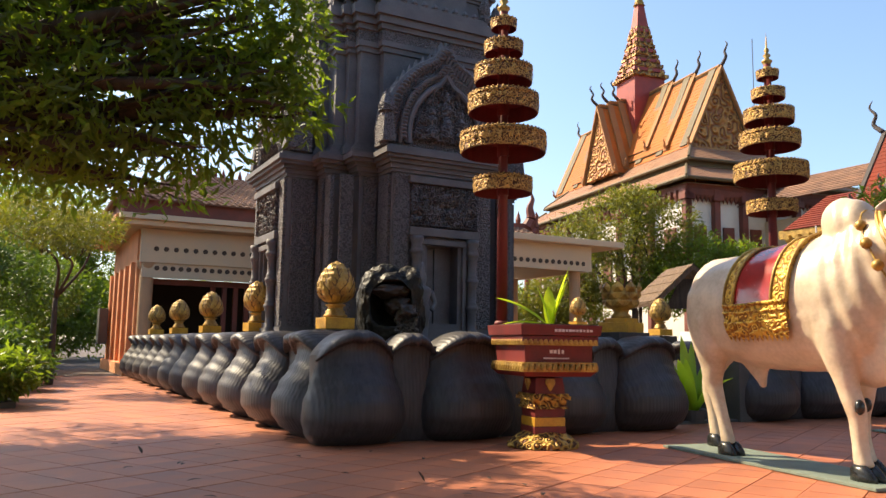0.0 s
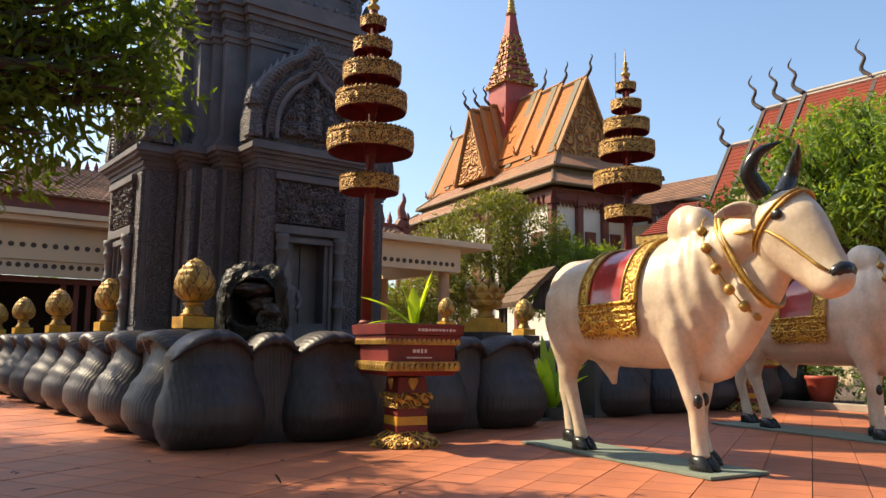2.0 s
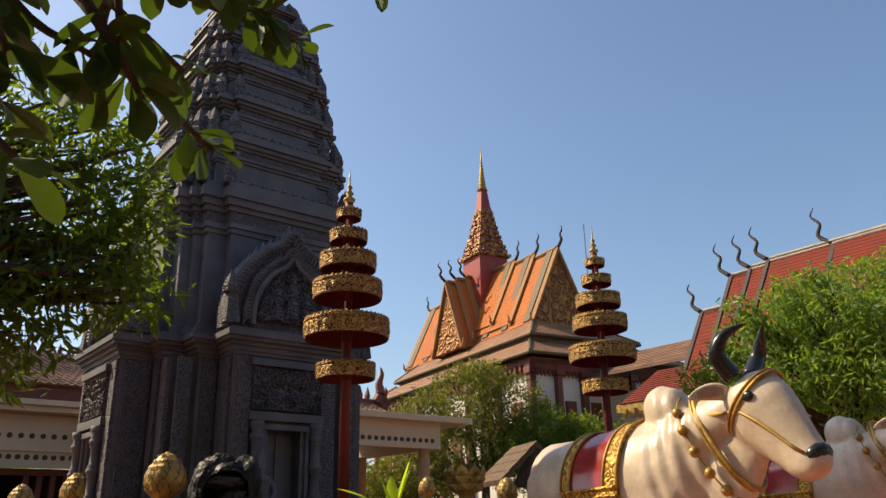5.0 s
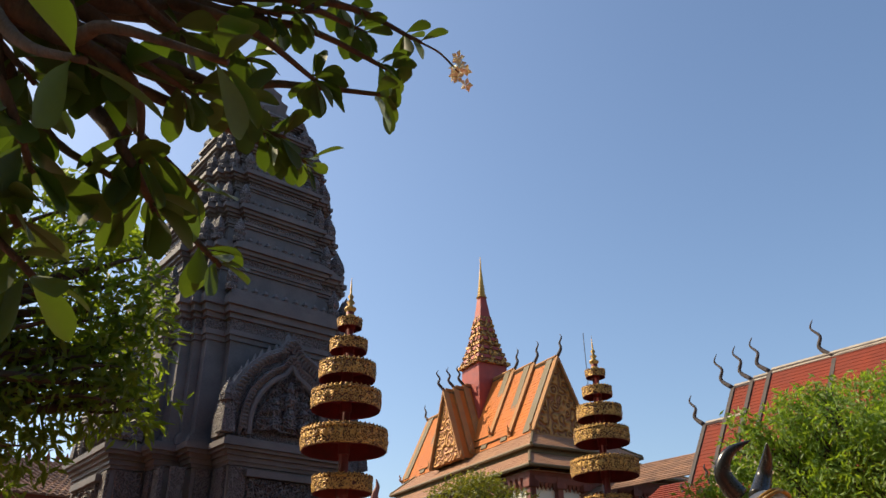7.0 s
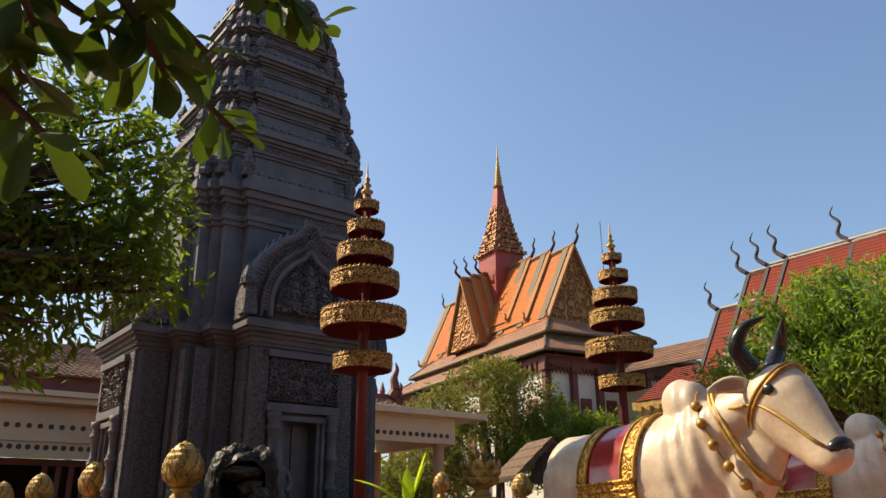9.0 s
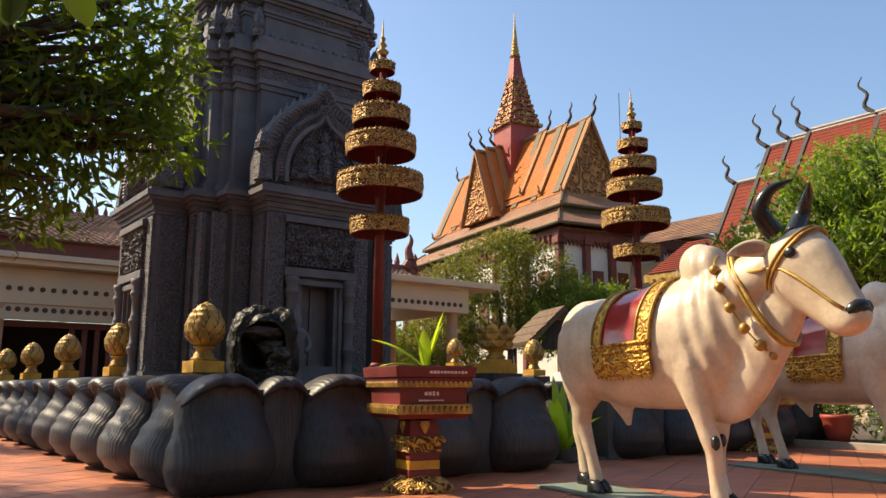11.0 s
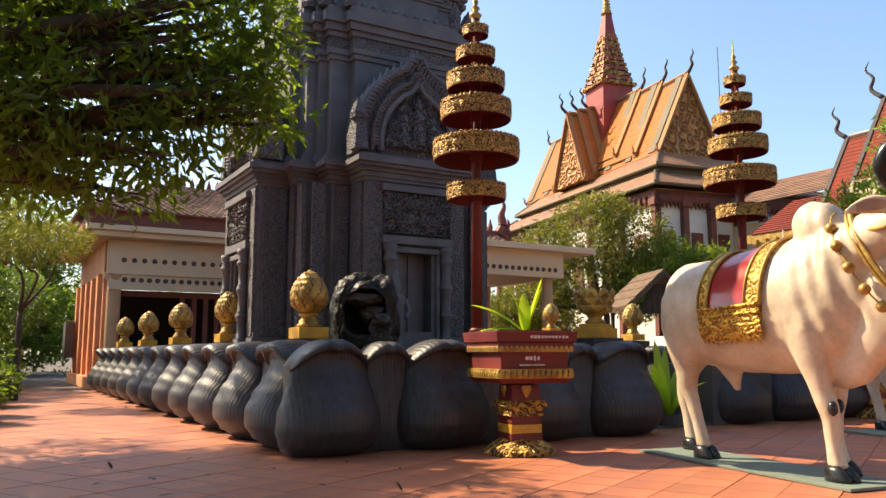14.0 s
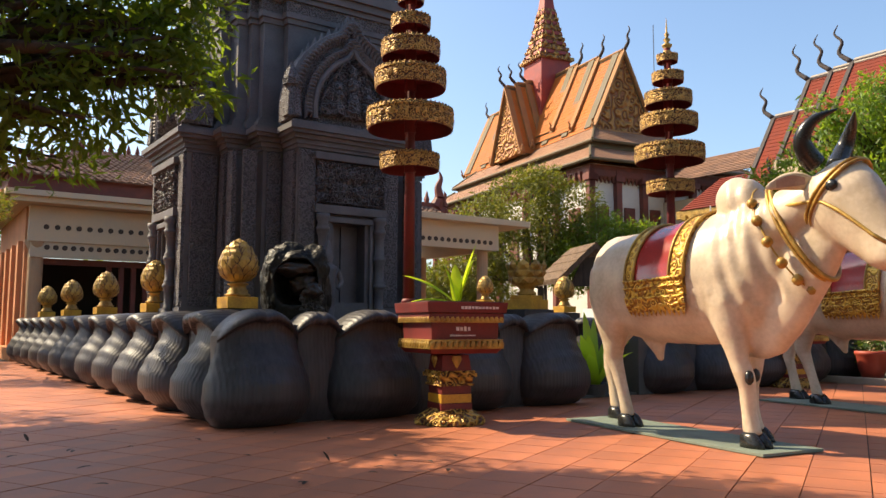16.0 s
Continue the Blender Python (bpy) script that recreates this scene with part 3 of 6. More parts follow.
# stacked tiers: half-width, wall foot, cornice foot, top
TIERS = [(1.56, 3.85, 5.45, 6.25), (1.38, 6.15, 6.72, 7.2), (1.21, 7.15, 7.6, 8.02), (1.09, 7.98, 8.4, 8.78), (0.95, 8.74, 9.1, 9.44), (0.80, 9.4, 9.7, 9.98), (0.62, 9.94, 10.2, 10.42)]
for k, (a, z0, z1, z2) in enumerate(TIERS):
    bm = bmesh.new()
    prism(bm, body_plan(a), z0, z1 + 0.03)
    part("tier_wall", bm, M["stone"], tower)
    hh = z2 - z1
    moulding("tier_cornice", body_plan, a, z1, [(hh * 0.1, 0.03), (hh * 0.1, 0.06), (hh * 0.22, 0.045), (hh * 0.1, 0.09), (hh * 0.14, 0.14), (hh * 0.18, 0.19), (hh * 0.16, 0.13)], M["stone"])
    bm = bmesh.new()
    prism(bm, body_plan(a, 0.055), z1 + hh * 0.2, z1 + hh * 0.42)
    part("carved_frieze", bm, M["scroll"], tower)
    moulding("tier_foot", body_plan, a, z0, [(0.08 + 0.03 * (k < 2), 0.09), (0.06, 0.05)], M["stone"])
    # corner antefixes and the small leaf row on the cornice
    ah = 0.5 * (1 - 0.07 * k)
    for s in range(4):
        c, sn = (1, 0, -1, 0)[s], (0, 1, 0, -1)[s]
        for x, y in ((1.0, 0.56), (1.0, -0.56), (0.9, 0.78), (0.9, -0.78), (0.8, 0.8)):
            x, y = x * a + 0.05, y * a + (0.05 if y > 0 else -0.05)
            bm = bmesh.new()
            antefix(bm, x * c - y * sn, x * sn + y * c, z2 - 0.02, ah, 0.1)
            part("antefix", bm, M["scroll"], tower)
        bm = bmesh.new()
        n = 9
        for i in range(n):
            x, y = a + 0.08, (-0.46 + 0.92 * i / (n - 1)) * a
            antefix(bm, x * c - y * sn, x * sn + y * c, z2 - 0.02, 0.13, 0.055)
        tagged(part("leaf_frieze", bm, M["stone"], tower), kind="stuff")
bm = bmesh.new()
lathe(bm, [(0.62, 10.38), (0.68, 10.52), (0.52, 10.62), (0.57, 10.8), (0.42, 10.95), (0.46, 11.12), (0.3, 11.27), (0.33, 11.4), (0.14, 11.6), (0.06, 11.9), (0.01, 12.25)], 24, wob=lambda t, z: 1 + 0.06 * math.cos(8 * t))
part("lotus_crown", bm, M["stone"], tower)

# guardian figure beside the door, one plain relief shape
bm = bmesh.new()
lathe(bm, [(0.13, 0), (0.15, 0.05), (0.1, 0.1), (0.12, 0.34), (0.15, 0.46), (0.10, 0.58), (0.15, 0.74), (0.13, 0.79), (0.05, 0.83), (0.078, 0.9), (0.07, 0.96), (0.04, 1.02), (0.035, 1.09), (0.008, 1.16)], 14)
for sx in (-1, 1):
    tube(bm, smooth_path([(sx * 0.14, 0, 0.75), (sx * 0.2, -0.02, 0.58), (sx * 0.12, -0.11, 0.48)], 4), [0.045, 0.045, 0.042, 0.04, 0.04, 0.038, 0.035, 0.034, 0.03], 7)
bmesh.ops.scale(bm, vec=(1, 0.7, 1), verts=bm.verts)
bmesh.ops.translate(bm, verts=bm.verts, vec=(4.47, 8.98, 1.06))
tagged(part("guardian_statue", bm, M["stone"], smooth=True), "dark stone standing guardian statue before the tower door", "statue")

# wet rock fountain in front of the tower: a thick rock ring with a spout inside and a crusted drip below
fountain = thing("fountain_rock", "black wet rock fountain with crusted spout beside the tower", "fountain", (3.64, 8.15, 1.03), -28)
bm = bmesh.new()
base = bmesh.ops.create_icosphere(bm, subdivisions=6, radius=1.0)["verts"]
for v in base:
    p = v.co.copy()
    q = Vector([math.copysign(abs(c) ** 0.78, c) for c in p])
    q *= 1 + noise.noise(p * 1.7 + Vector((5, 0, 2))) * 0.16 + noise.noise(p * 4.0 + Vector((3, 1, 0))) * 0.08 + abs(noise.noise(p * 11)) * 0.05
    hollow = 0.0
    if p.y < 0:
        hollow = max(0.0, 1 - ((p.x - 0.02) / 0.56) ** 2 - ((p.z - 0.10) / 0.40) ** 2)
    v.co = Vector((q.x * 0.41, q.y * 0.38 + 0.50 * hollow ** 0.55, q.z * 0.58 + 0.46))
part("rock", bm, M["wet"], fountain, smooth=True)
bm = bmesh.new()
for c, r, sd in (((0.10, -0.14, 0.50), (0.17, 0.2, 0.13), 1), ((0.2, -0.3, 0.42), (0.12, 0.12, 0.1), 2), ((-0.02, -0.2, 0.68), (0.24, 0.16, 0.09), 3)):
    for v in bmesh.ops.create_icosphere(bm, subdivisions=4, radius=1.0)["verts"]:
        k = 1 + noise.noise(v.co * 2.2 + Vector((sd, 0, 0))) * 0.3 + noise.noise(v.co * 6) * 0.12
        v.co = Vector((c[0] + v.co.x * r[0] * k, c[1] + v.co.y * r[1] * k, c[2] + v.co.z * r[2] * k))
part("spout", bm, M["wet_brown"], fountain, smooth=True)
bm = bmesh.new()
rng = random.Random(31)
for i in range(260):
    t = rng.random()
    x, z = 0.2 + rng.uniform(-0.13, 0.13), 0.02 + 0.4 * t
    r = rng.uniform(0.012, 0.03)
    for v in bmesh.ops.create_icosphere(bm, subdivisions=1, radius=r)["verts"]:
        v.co += Vector((x, -0.37 + 0.06 * t + rng.uniform(-0.02, 0.02), z))
tagged(part("crust", bm, M["crust"], fountain, "grey-brown pebbly mineral crust"), kind="stuff")


# ---- tiered ceremonial umbrellas ----
def umbrella(x, y, z, k, foot, label):
    root = thing("tiered_umbrella", label, "parasol", (x, y, z), group="tiered umbrellas")
    bm = bmesh.new()
    tube(bm, [(0, 0, foot), (0, 0, 4.95)], [0.062, 0.05], 14)
    lathe(bm, [(0.085, foot), (0.085, foot + 0.03), (0.065, foot + 0.05)], 16)
    part("pole", bm, M["red"], root, smooth=True)
    for r, z0, z1 in ((0.335, 2.785, 2.985), (0.49, 3.245, 3.50), (0.405, 3.72, 3.955), (0.335, 4.08, 4.295), (0.225, 4.43, 4.595), (0.15, 4.735, 4.87)):
        h = z1 - z0
        bm = bmesh.new()
        lathe(bm, [(0.06, z1 - 0.015), (r * 0.95, z1 - 0.03), (r * 0.98, z1 - 0.03), (r * 0.98, z0), (r * 0.965, z0), (r * 0.965, z1 - 0.05), (0.06, z1 - 0.04)], 40, cap=False)
        lathe(bm, [(0.068, z0 - 0.1 * h), (0.068, z1)], 14)
        ring = part("tier_cloth", bm, M["red"], root)
        bm = bmesh.new()
        lathe(bm, [(r * 0.985, z0 + 0.004), (r, z0 + 0.02), (r * 0.995, z1 - 0.3 * h), (r * 1.015, z1 - 0.28 * h), (r * 1.02, z1 - 0.22 * h), (r * 1.0, z1 - 0.2 * h), (r * 1.0, z1 - 0.04), (r * 0.97, z1 - 0.02)], 48, cap=False)
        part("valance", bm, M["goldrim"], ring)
        bm = bmesh.new()
        n = max(18, int(r * 110))
        for i in range(n):
            a = i / n * 2 * math.pi
            lathe(bm, [(0.012, 0), (0.013, 0.01), (0.004, 0.022)], 5, (r * 0.985 * math.cos(a), r * 0.985 * math.sin(a), z1 - 0.03))
        m2 = int(r * 64)
        for i in range(m2):      # pointed leaf drops round the valance
            a = i / m2 * 2 * math.pi
            u = Vector((-math.sin(a), math.cos(a), 0))
            o = Vector((math.cos(a), math.sin(a), 0)) * (r * 1.004)
            w, zt, zb = math.pi * r / m2 * 0.92, z1 - 0.34 * h, z0 + 0.1 * h
            c = bm.verts.new(o * 1.022 + Vector((0, 0, zt * 0.62 + zb * 0.38)))
            q = [bm.verts.new(o + u * dx * w + Vector((0, 0, zt + (zb - zt) * dz))) for dx, dz in ((-1, 0), (0, 0.12), (1, 0), (0.72, 0.5), (0, 1), (-0.72, 0.5))]
            for i0 in range(6):
                bm.faces.new((q[i0], q[(i0 + 1) % 6], c))
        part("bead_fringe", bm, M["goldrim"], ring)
    bm = bmesh.new()
    lathe(bm, [(0.05, 4.86), (0.06, 4.9), (0.03, 4.93), (0.07, 4.98), (0.075, 5.0), (0.025, 5.04), (0.055, 5.08), (0.02, 5.12), (0.038, 5.16), (0.012, 5.2), (0.012, 5.26), (0.002, 5.42)], 16)
    part("finial", bm, M["gold"], root, smooth=True)
    root.scale = (k, k, k)
    return root


UMB = (4.185, 6.43)
umbrella(*UMB, 0, 0.985, 1.3, "red and gold ceremonial umbrella of six tiers beside a flower box")
umbrella(10.80, 8.2, -0.06, 1.235, 1.065, "red and gold ceremonial umbrella of six tiers behind the cow statue")


# ---- flower box on a carved stand ----
def flower_stand(x, y, rz, label):
    root = thing("flower_box_stand", label, "flower box", (x, y, 0), rz, "flower box stands")
    bm = bmesh.new()
    lathe(bm, [(0.34, 0), (0.37, 0.02), (0.36, 0.06), (0.28, 0.12), (0.22, 0.155), (0.19, 0.17)], 28, wob=lambda t, z: 1.0 + 0.07 * math.cos(4 * t) ** 2 + 0.035 * math.cos(14 * t))
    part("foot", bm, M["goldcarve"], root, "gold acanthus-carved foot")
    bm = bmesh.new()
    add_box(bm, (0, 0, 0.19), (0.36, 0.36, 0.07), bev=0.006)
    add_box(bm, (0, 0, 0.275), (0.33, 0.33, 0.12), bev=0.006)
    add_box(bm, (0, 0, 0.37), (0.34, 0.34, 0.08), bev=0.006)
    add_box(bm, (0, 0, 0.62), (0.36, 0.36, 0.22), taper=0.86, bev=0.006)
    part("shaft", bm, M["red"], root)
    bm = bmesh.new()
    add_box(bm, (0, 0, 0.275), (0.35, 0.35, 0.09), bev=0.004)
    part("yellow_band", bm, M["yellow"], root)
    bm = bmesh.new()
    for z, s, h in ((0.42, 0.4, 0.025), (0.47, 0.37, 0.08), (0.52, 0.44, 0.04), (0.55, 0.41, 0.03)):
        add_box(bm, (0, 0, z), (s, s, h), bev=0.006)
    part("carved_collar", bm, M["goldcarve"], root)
    for s in range(4):
        bm = bmesh.new()
        lathe(bm, [(0.05, 0), (0.06, 0.04), (0.02, 0.11), (0.004, 0.13)], 8)
        bmesh.ops.scale(bm, vec=(1, 0.4, -1), verts=bm.verts)
        bmesh.ops.translate(bm, verts=bm.verts, vec=(0, -0.178, 0.72))
        bmesh.ops.rotate(bm, cent=(0, 0, 0), matrix=Matrix.Rotation(s * math.pi / 2, 3, "Z"), verts=bm.verts)
        part("leaf_ornament", bm, M["gold"], root)
    bm = bmesh.new()
    for z, s0, h, tp in ((0.775, 0.74, 0.05, 1.12), (0.98, 0.76, 0.2, 1.02), (1.135, 0.86, 0.06, 1.0), (1.225, 0.90, 0.11, 1.03)):
        add_box(bm, (0, 0, z), (s0, s0, h), taper=tp, bev=0.006)
    part("box", bm, M["red"], root)
    bm = bmesh.new()
    add_box(bm, (0, 0, 1.284), (0.84, 0.84, 0.012))
    part("soil", bm, M["soil"], root)
    for s in range(4):
        bm = bmesh.new()
        for z, half, sz, n in ((0.845, 0.425, 0.085, 13), (1.105, 0.425, 0.062, 15)):
            add_box(bm, (0, -half + 0.02, z - sz * 0.4), (half * 2, 0.05, 0.022), bev=0.004)
            add_box(bm, (0, -half + 0.02, z + sz * 0.5), (half * 2 - 0.02, 0.04, 0.018), bev=0.004)
            for i in range(n):
                x0 = (-1 + (2 * i + 1) / n) * half
                vs = lathe(bm, [(0.012, -sz * 0.5), (half / n * 0.95, -sz * 0.25), (half / n * 0.9, sz * 0.2), (0.008, sz * 0.5)], 7)
                bmesh.ops.transform(bm, matrix=pose(x0, -half - 0.0, z, 0, 20, 0) @ Matrix.Diagonal((1, 0.5, 1, 1)), verts=[v for r in vs for v in r])
        bmesh.ops.rotate(bm, cent=(0, 0, 0), matrix=Matrix.Rotation(s * math.pi / 2, 3, "Z"), verts=bm.verts)
        part("gold_trim", bm, M["gold"], root)
    bm = bmesh.new()     # unreadable lettering as bars
    rng = random.Random(5)
    for x0, z, n, w, h in ((-0.02, 1.222, 11, 0.035, 0.028), (-0.01, 1.005, 4, 0.038, 0.045), (-0.03, 0.937, 14, 0.018, 0.016)):
        x1 = x0 - n * w * 0.55 + (0.16 if z > 1.2 else 0)
        for i in range(n):
            add_box(bm, (x1 + i * w * 1.15, -0.462 if z > 1.2 else -0.392, z), (w * rng.uniform(0.6, 0.95), 0.008, h * rng.uniform(0.75, 1.1)))
    tagged(part("lettering", bm, M["letter"], root, "pale lettering on the box front"), kind="stuff")
    return root


stand = flower_stand(4.50, 6.10, -10, "dark red flower box with gold carving on a pedestal stand")
far_stand = copy_thing(stand, pose(12.35, 6.95, 0, 0, 0, -4))
tagged(far_stand, label="dark red and gold flower stand behind the second cow statue")


def blade(bm, base, direction, length, width, droop, n=7, fold=0.25):
    """A strap leaf: an arched, folded blade."""
    d = Vector(direction).normalized()
    side = d.cross(Vector((0, 0, 1)))
    side = side.normalized() if side.length > 0.05 else Vector((1, 0, 0))
    p, rows = Vector(base), []
    for i in range(n + 1):
        t = i / n
        w = width * (math.sin(math.pi * min(1, 0.12 + t * 0.88)) ** 0.7) * 0.5
        up = side.cross(d).normalized()
        rows.append([bm.verts.new(p - side * w + up * w * fold), bm.verts.new(p), bm.verts.new(p + side * w + up * w * fold)])
        p = p + d * (length / n)
        d = (d + Vector((0, 0, -droop / n))).normalized()
    for a, b in zip(rows, rows[1:]):
        for i in range(2):
            bm.faces.new((a[i], a[i + 1], b[i + 1], b[i]))


def strap_plant(x, y, z, specs, label, name="strap_leaf_plant"):
    root = thing(name, label, "plant", (x, y, z))
    for dx, dy, dz, ln, w, dr in specs:
        bm = bmesh.new()
        blade(bm, (dx * 0.03, dy * 0.03, 0), (dx, dy, dz), ln, w, dr)
        part("leaf", bm, M["strap"], root, smooth=True)
    return root


strap_plant(4.56, 6.05, 1.28, [(-0.62, 0.45, 0.62, 0.66, 0.19, 0.55), (0.30, -0.2, 1.3, 0.70, 0.19, 0.25), (0.34, -0.1, 1.0, 0.52, 0.19, 0.15), (-0.2, 0.14, 0.9, 0.45, 0.15, 0.4), (-0.9, 0.65, 0.25, 0.5, 0.12, 0.5), (0.1, 0.2, 0.9, 0.45, 0.14, 0.3)], "bright green strap leaves growing in the flower box")


# ---- cow statues ----
TRUNK = [(0.0, 1.60, 0.08, 0.16), (0.07, 1.52, 0.26, 0.34), (0.25, 1.47, 0.40, 0.50), (0.6, 1.43, 0.44, 0.54), (1.1, 1.41, 0.46, 0.57), (1.6, 1.43, 0.44, 0.59), (1.95, 1.45, 0.41, 0.60), (2.3, 1.50, 0.33, 0.56), (2.55, 1.58, 0.2, 0.4), (2.66, 1.62, 0.08, 0.2)]


def trunk_at(f):
    return [interp([(r[0], r[k]) for r in TRUNK], f) for k in (1, 2, 3)]


def cow_mesh():
    """The whole statue as one mesh, rump at y = 0, facing -y."""
    bm = bmesh.new()
    n = 24

    def oval(f, z, w, h, x=0.0, tilt=0.0):
        return [Vector((x + w * math.sin(a), -f - math.cos(a) * h * math.sin(tilt), z + math.cos(a) * h * math.cos(tilt))) for a in [k / n * 2 * math.pi for k in range(n)]]
    rings(bm, [oval(f / 40 * 2.66, *trunk_at(f / 40 * 2.66)) for f in range(41)])
    neck = [(1.9, 1.60, 0.33, 0.50, 0.5), (2.2, 1.70, 0.29, 0.50, 0.55), (2.5, 1.82, 0.245, 0.46, 0.6), (2.75, 1.92, 0.215, 0.41, 0.65), (2.98, 2.0, 0.18, 0.32, 0.7)]
    rings(bm, [oval(f, z, w, h, 0, t) for f, z, w, h, t in neck])
    HX = -0.06
    head = [(2.86, 2.12, 0.13, 0.20, 0.75), (2.96, 2.10, 0.20, 0.29, 0.75), (3.08, 2.03, 0.225, 0.33, 0.75), (3.19, 1.93, 0.215, 0.32, 0.82), (3.30, 1.82, 0.185, 0.28, 0.88), (3.40, 1.71, 0.158, 0.235, 0.92), (3.48, 1.62, 0.145, 0.205, 0.96), (3.55, 1.545, 0.145, 0.185, 1.0), (3.61, 1.49, 0.125, 0.145, 1.0), (3.65, 1.46, 0.06, 0.07, 1.0)]
    rings(bm, [oval(f, z, w, h, HX * (f - 2.86), t) for f, z, w, h, t in head])
    hump = bmesh.ops.create_icosphere(bm, subdivisions=3, radius=1)["verts"]
    for v in hump:
        v.co = Vector((v.co.x * 0.2, -2.06 + v.co.y * 0.28 + v.co.z * 0.07, 2.09 + v.co.z * 0.255))
    hump2 = bmesh.ops.create_icosphere(bm, subdivisions=3, radius=1)["verts"]
    for v in hump2:
        v.co = Vector((v.co.x * 0.24, -2.22 + v.co.y * 0.42, 1.9 + v.co.z * 0.2))
    # dewlap
    lap = [(1.8, 1.10, 0.09, 0.28), (2.0, 1.10, 0.13, 0.35), (2.25, 1.14, 0.15, 0.42), (2.45, 1.24, 0.15, 0.46), (2.65, 1.42, 0.145, 0.46), (2.83, 1.58, 0.13, 0.40), (2.98, 1.70, 0.11, 0.32), (3.12, 1.80, 0.07, 0.2)]
    rings(bm, [oval(f, z, w, h) for f, z, w, h in lap])

    def limb(pts):
        m = 14
        rings(bm, [[Vector((x + w * math.sin(a), -f + d * math.cos(a), z)) for a in [k / m * 2 * math.pi for k in range(m)]] for x, f, z, w, d in pts])
    for sx, df in ((-1, 0.14), (1, -0.52)):
        limb([(sx * 0.22, 0.34 + df * 0.2, 1.6, 0.2, 0.3), (sx * 0.25, 0.34 + df * 0.3, 1.3, 0.19, 0.31), (sx * 0.25, 0.33 + df * 0.5, 1.05, 0.15, 0.24), (sx * 0.22, 0.27 + df * 0.8, 0.85, 0.105, 0.15), (sx * 0.205, 0.22 + df * 0.9, 0.68, 0.085, 0.115), (sx * 0.195, 0.26 + df, 0.55, 0.072, 0.085), (sx * 0.185, 0.33 + df, 0.35, 0.064, 0.07), (sx * 0.18, 0.38 + df, 0.18, 0.068, 0.076), (sx * 0.18, 0.41 + df, 0.1, 0.08, 0.09)])
    for sx, df in ((-1, 0.16), (1, -0.12)):
        limb([(sx * 0.22, 1.98, 1.5, 0.17, 0.27), (sx * 0.23, 1.98 + df * 0.3, 1.2, 0.155, 0.22), (sx * 0.22, 2.0 + df * 0.5, 0.95, 0.115, 0.15), (sx * 0.19, 2.02 + df * 0.7, 0.72, 0.088, 0.1), (sx * 0.175, 2.03 + df * 0.9, 0.6, 0.09, 0.098), (sx * 0.165, 2.03 + df, 0.48, 0.072, 0.08), (sx * 0.16, 2.04 + df, 0.3, 0.066, 0.072), (sx * 0.16, 2.06 + df, 0.16, 0.074, 0.082), (sx * 0.16, 2.08 + df, 0.1, 0.088, 0.095)])
    limb([(0, 0.75, 1.0, 0.12, 0.2), (0, 0.78, 0.86, 0.09, 0.14), (0, 0.84, 0.74, 0.05, 0.07), (0, 0.87, 0.66, 0.03, 0.03)])
    me = bpy.data.meshes.new("draft")
    bmesh.ops.recalc_face_normals(bm, faces=bm.faces)
    bm.to_mesh(me)
    bm.free()
    ob = new("draft", me)
    rm = ob.modifiers.new("one_skin", "REMESH")
    rm.mode, rm.voxel_size = "VOXEL", 0.024
    sm = ob.modifiers.new("soften", "SMOOTH")
    sm.factor, sm.iterations = 0.5, 7
    skin = bpy.data.meshes.new_from_object(ob.evaluated_get(bpy.context.evaluated_depsgraph_get()))
    bpy.data.objects.remove(ob)
    bm = bmesh.new()
    bm.from_mesh(skin)
    for f in bm.faces:
        f.smooth = True
    bmesh.ops.recalc_face_normals(bm, faces=bm.faces)
    # neck folds in the skin
    for v in bm.verts:
        f, z = -v.co.y, v.co.z
        if 1.95 < f < 2.75 and z > 1.2:
            q = math.sin((f * 0.9 + (z - 1.6) * 0.25) * 42) * 0.009 * min(1, (f - 1.95) * 5) * min(1, (2.75 - f) * 5)
            v.co += v.normal * q
        v.co += v.normal * noise.noise(v.co * 6) * 0.006
    start = set(bm.faces)

    def paint(mi, sm=True):
        for f in bm.faces:
            if f not in start:
                f.material_index, f.smooth = mi, sm
                start.add(f)
    # hooves (1), cloven
    for sx, f in ((-1, 0.41 + 0.14), (1, 0.41 - 0.52), (-1, 2.08 + 0.16), (1, 2.08 - 0.12)):
        x = sx * (0.18 if f < 1 else 0.16)
        for k in (-1, 1):
            lo = []
            for z, w, d0, d1 in ((0.0, 0.06, -0.10, 0.17), (0.05, 0.058, -0.1, 0.15), (0.1, 0.05, -0.095, 0.10), (0.13, 0.03, -0.06, 0.06)):
                lo.append([Vector((x + k * 0.05 + w * math.sin(a), -f - ((d0 + d1) / 2 + (d1 - d0) / 2 * math.cos(a)), z)) for a in [j / 12 * 2 * math.pi for j in range(12)]])
            rings(bm, lo)
    # knee spots, nose, horns, eyes
    for sx, f in ((-1, 2.05 + 0.15), (1, 2.05 - 0.11)):
        lathe(bm, [(0.012, -0.06), (0.036, -0.035), (0.042, 0.0), (0.034, 0.04), (0.012, 0.06)], 10, (sx * 0.172 - 0.03, -f - 0.055, 0.58))
    nose = bmesh.ops.create_icosphere(bm, subdivisions=2, radius=1)["verts"]
    for v in nose:
        v.co = Vector((HX * 0.78 + v.co.x * 0.13, -3.63 + v.co.y * 0.10, 1.60 + v.co.z * 0.085 - v.co.y * 0.03))
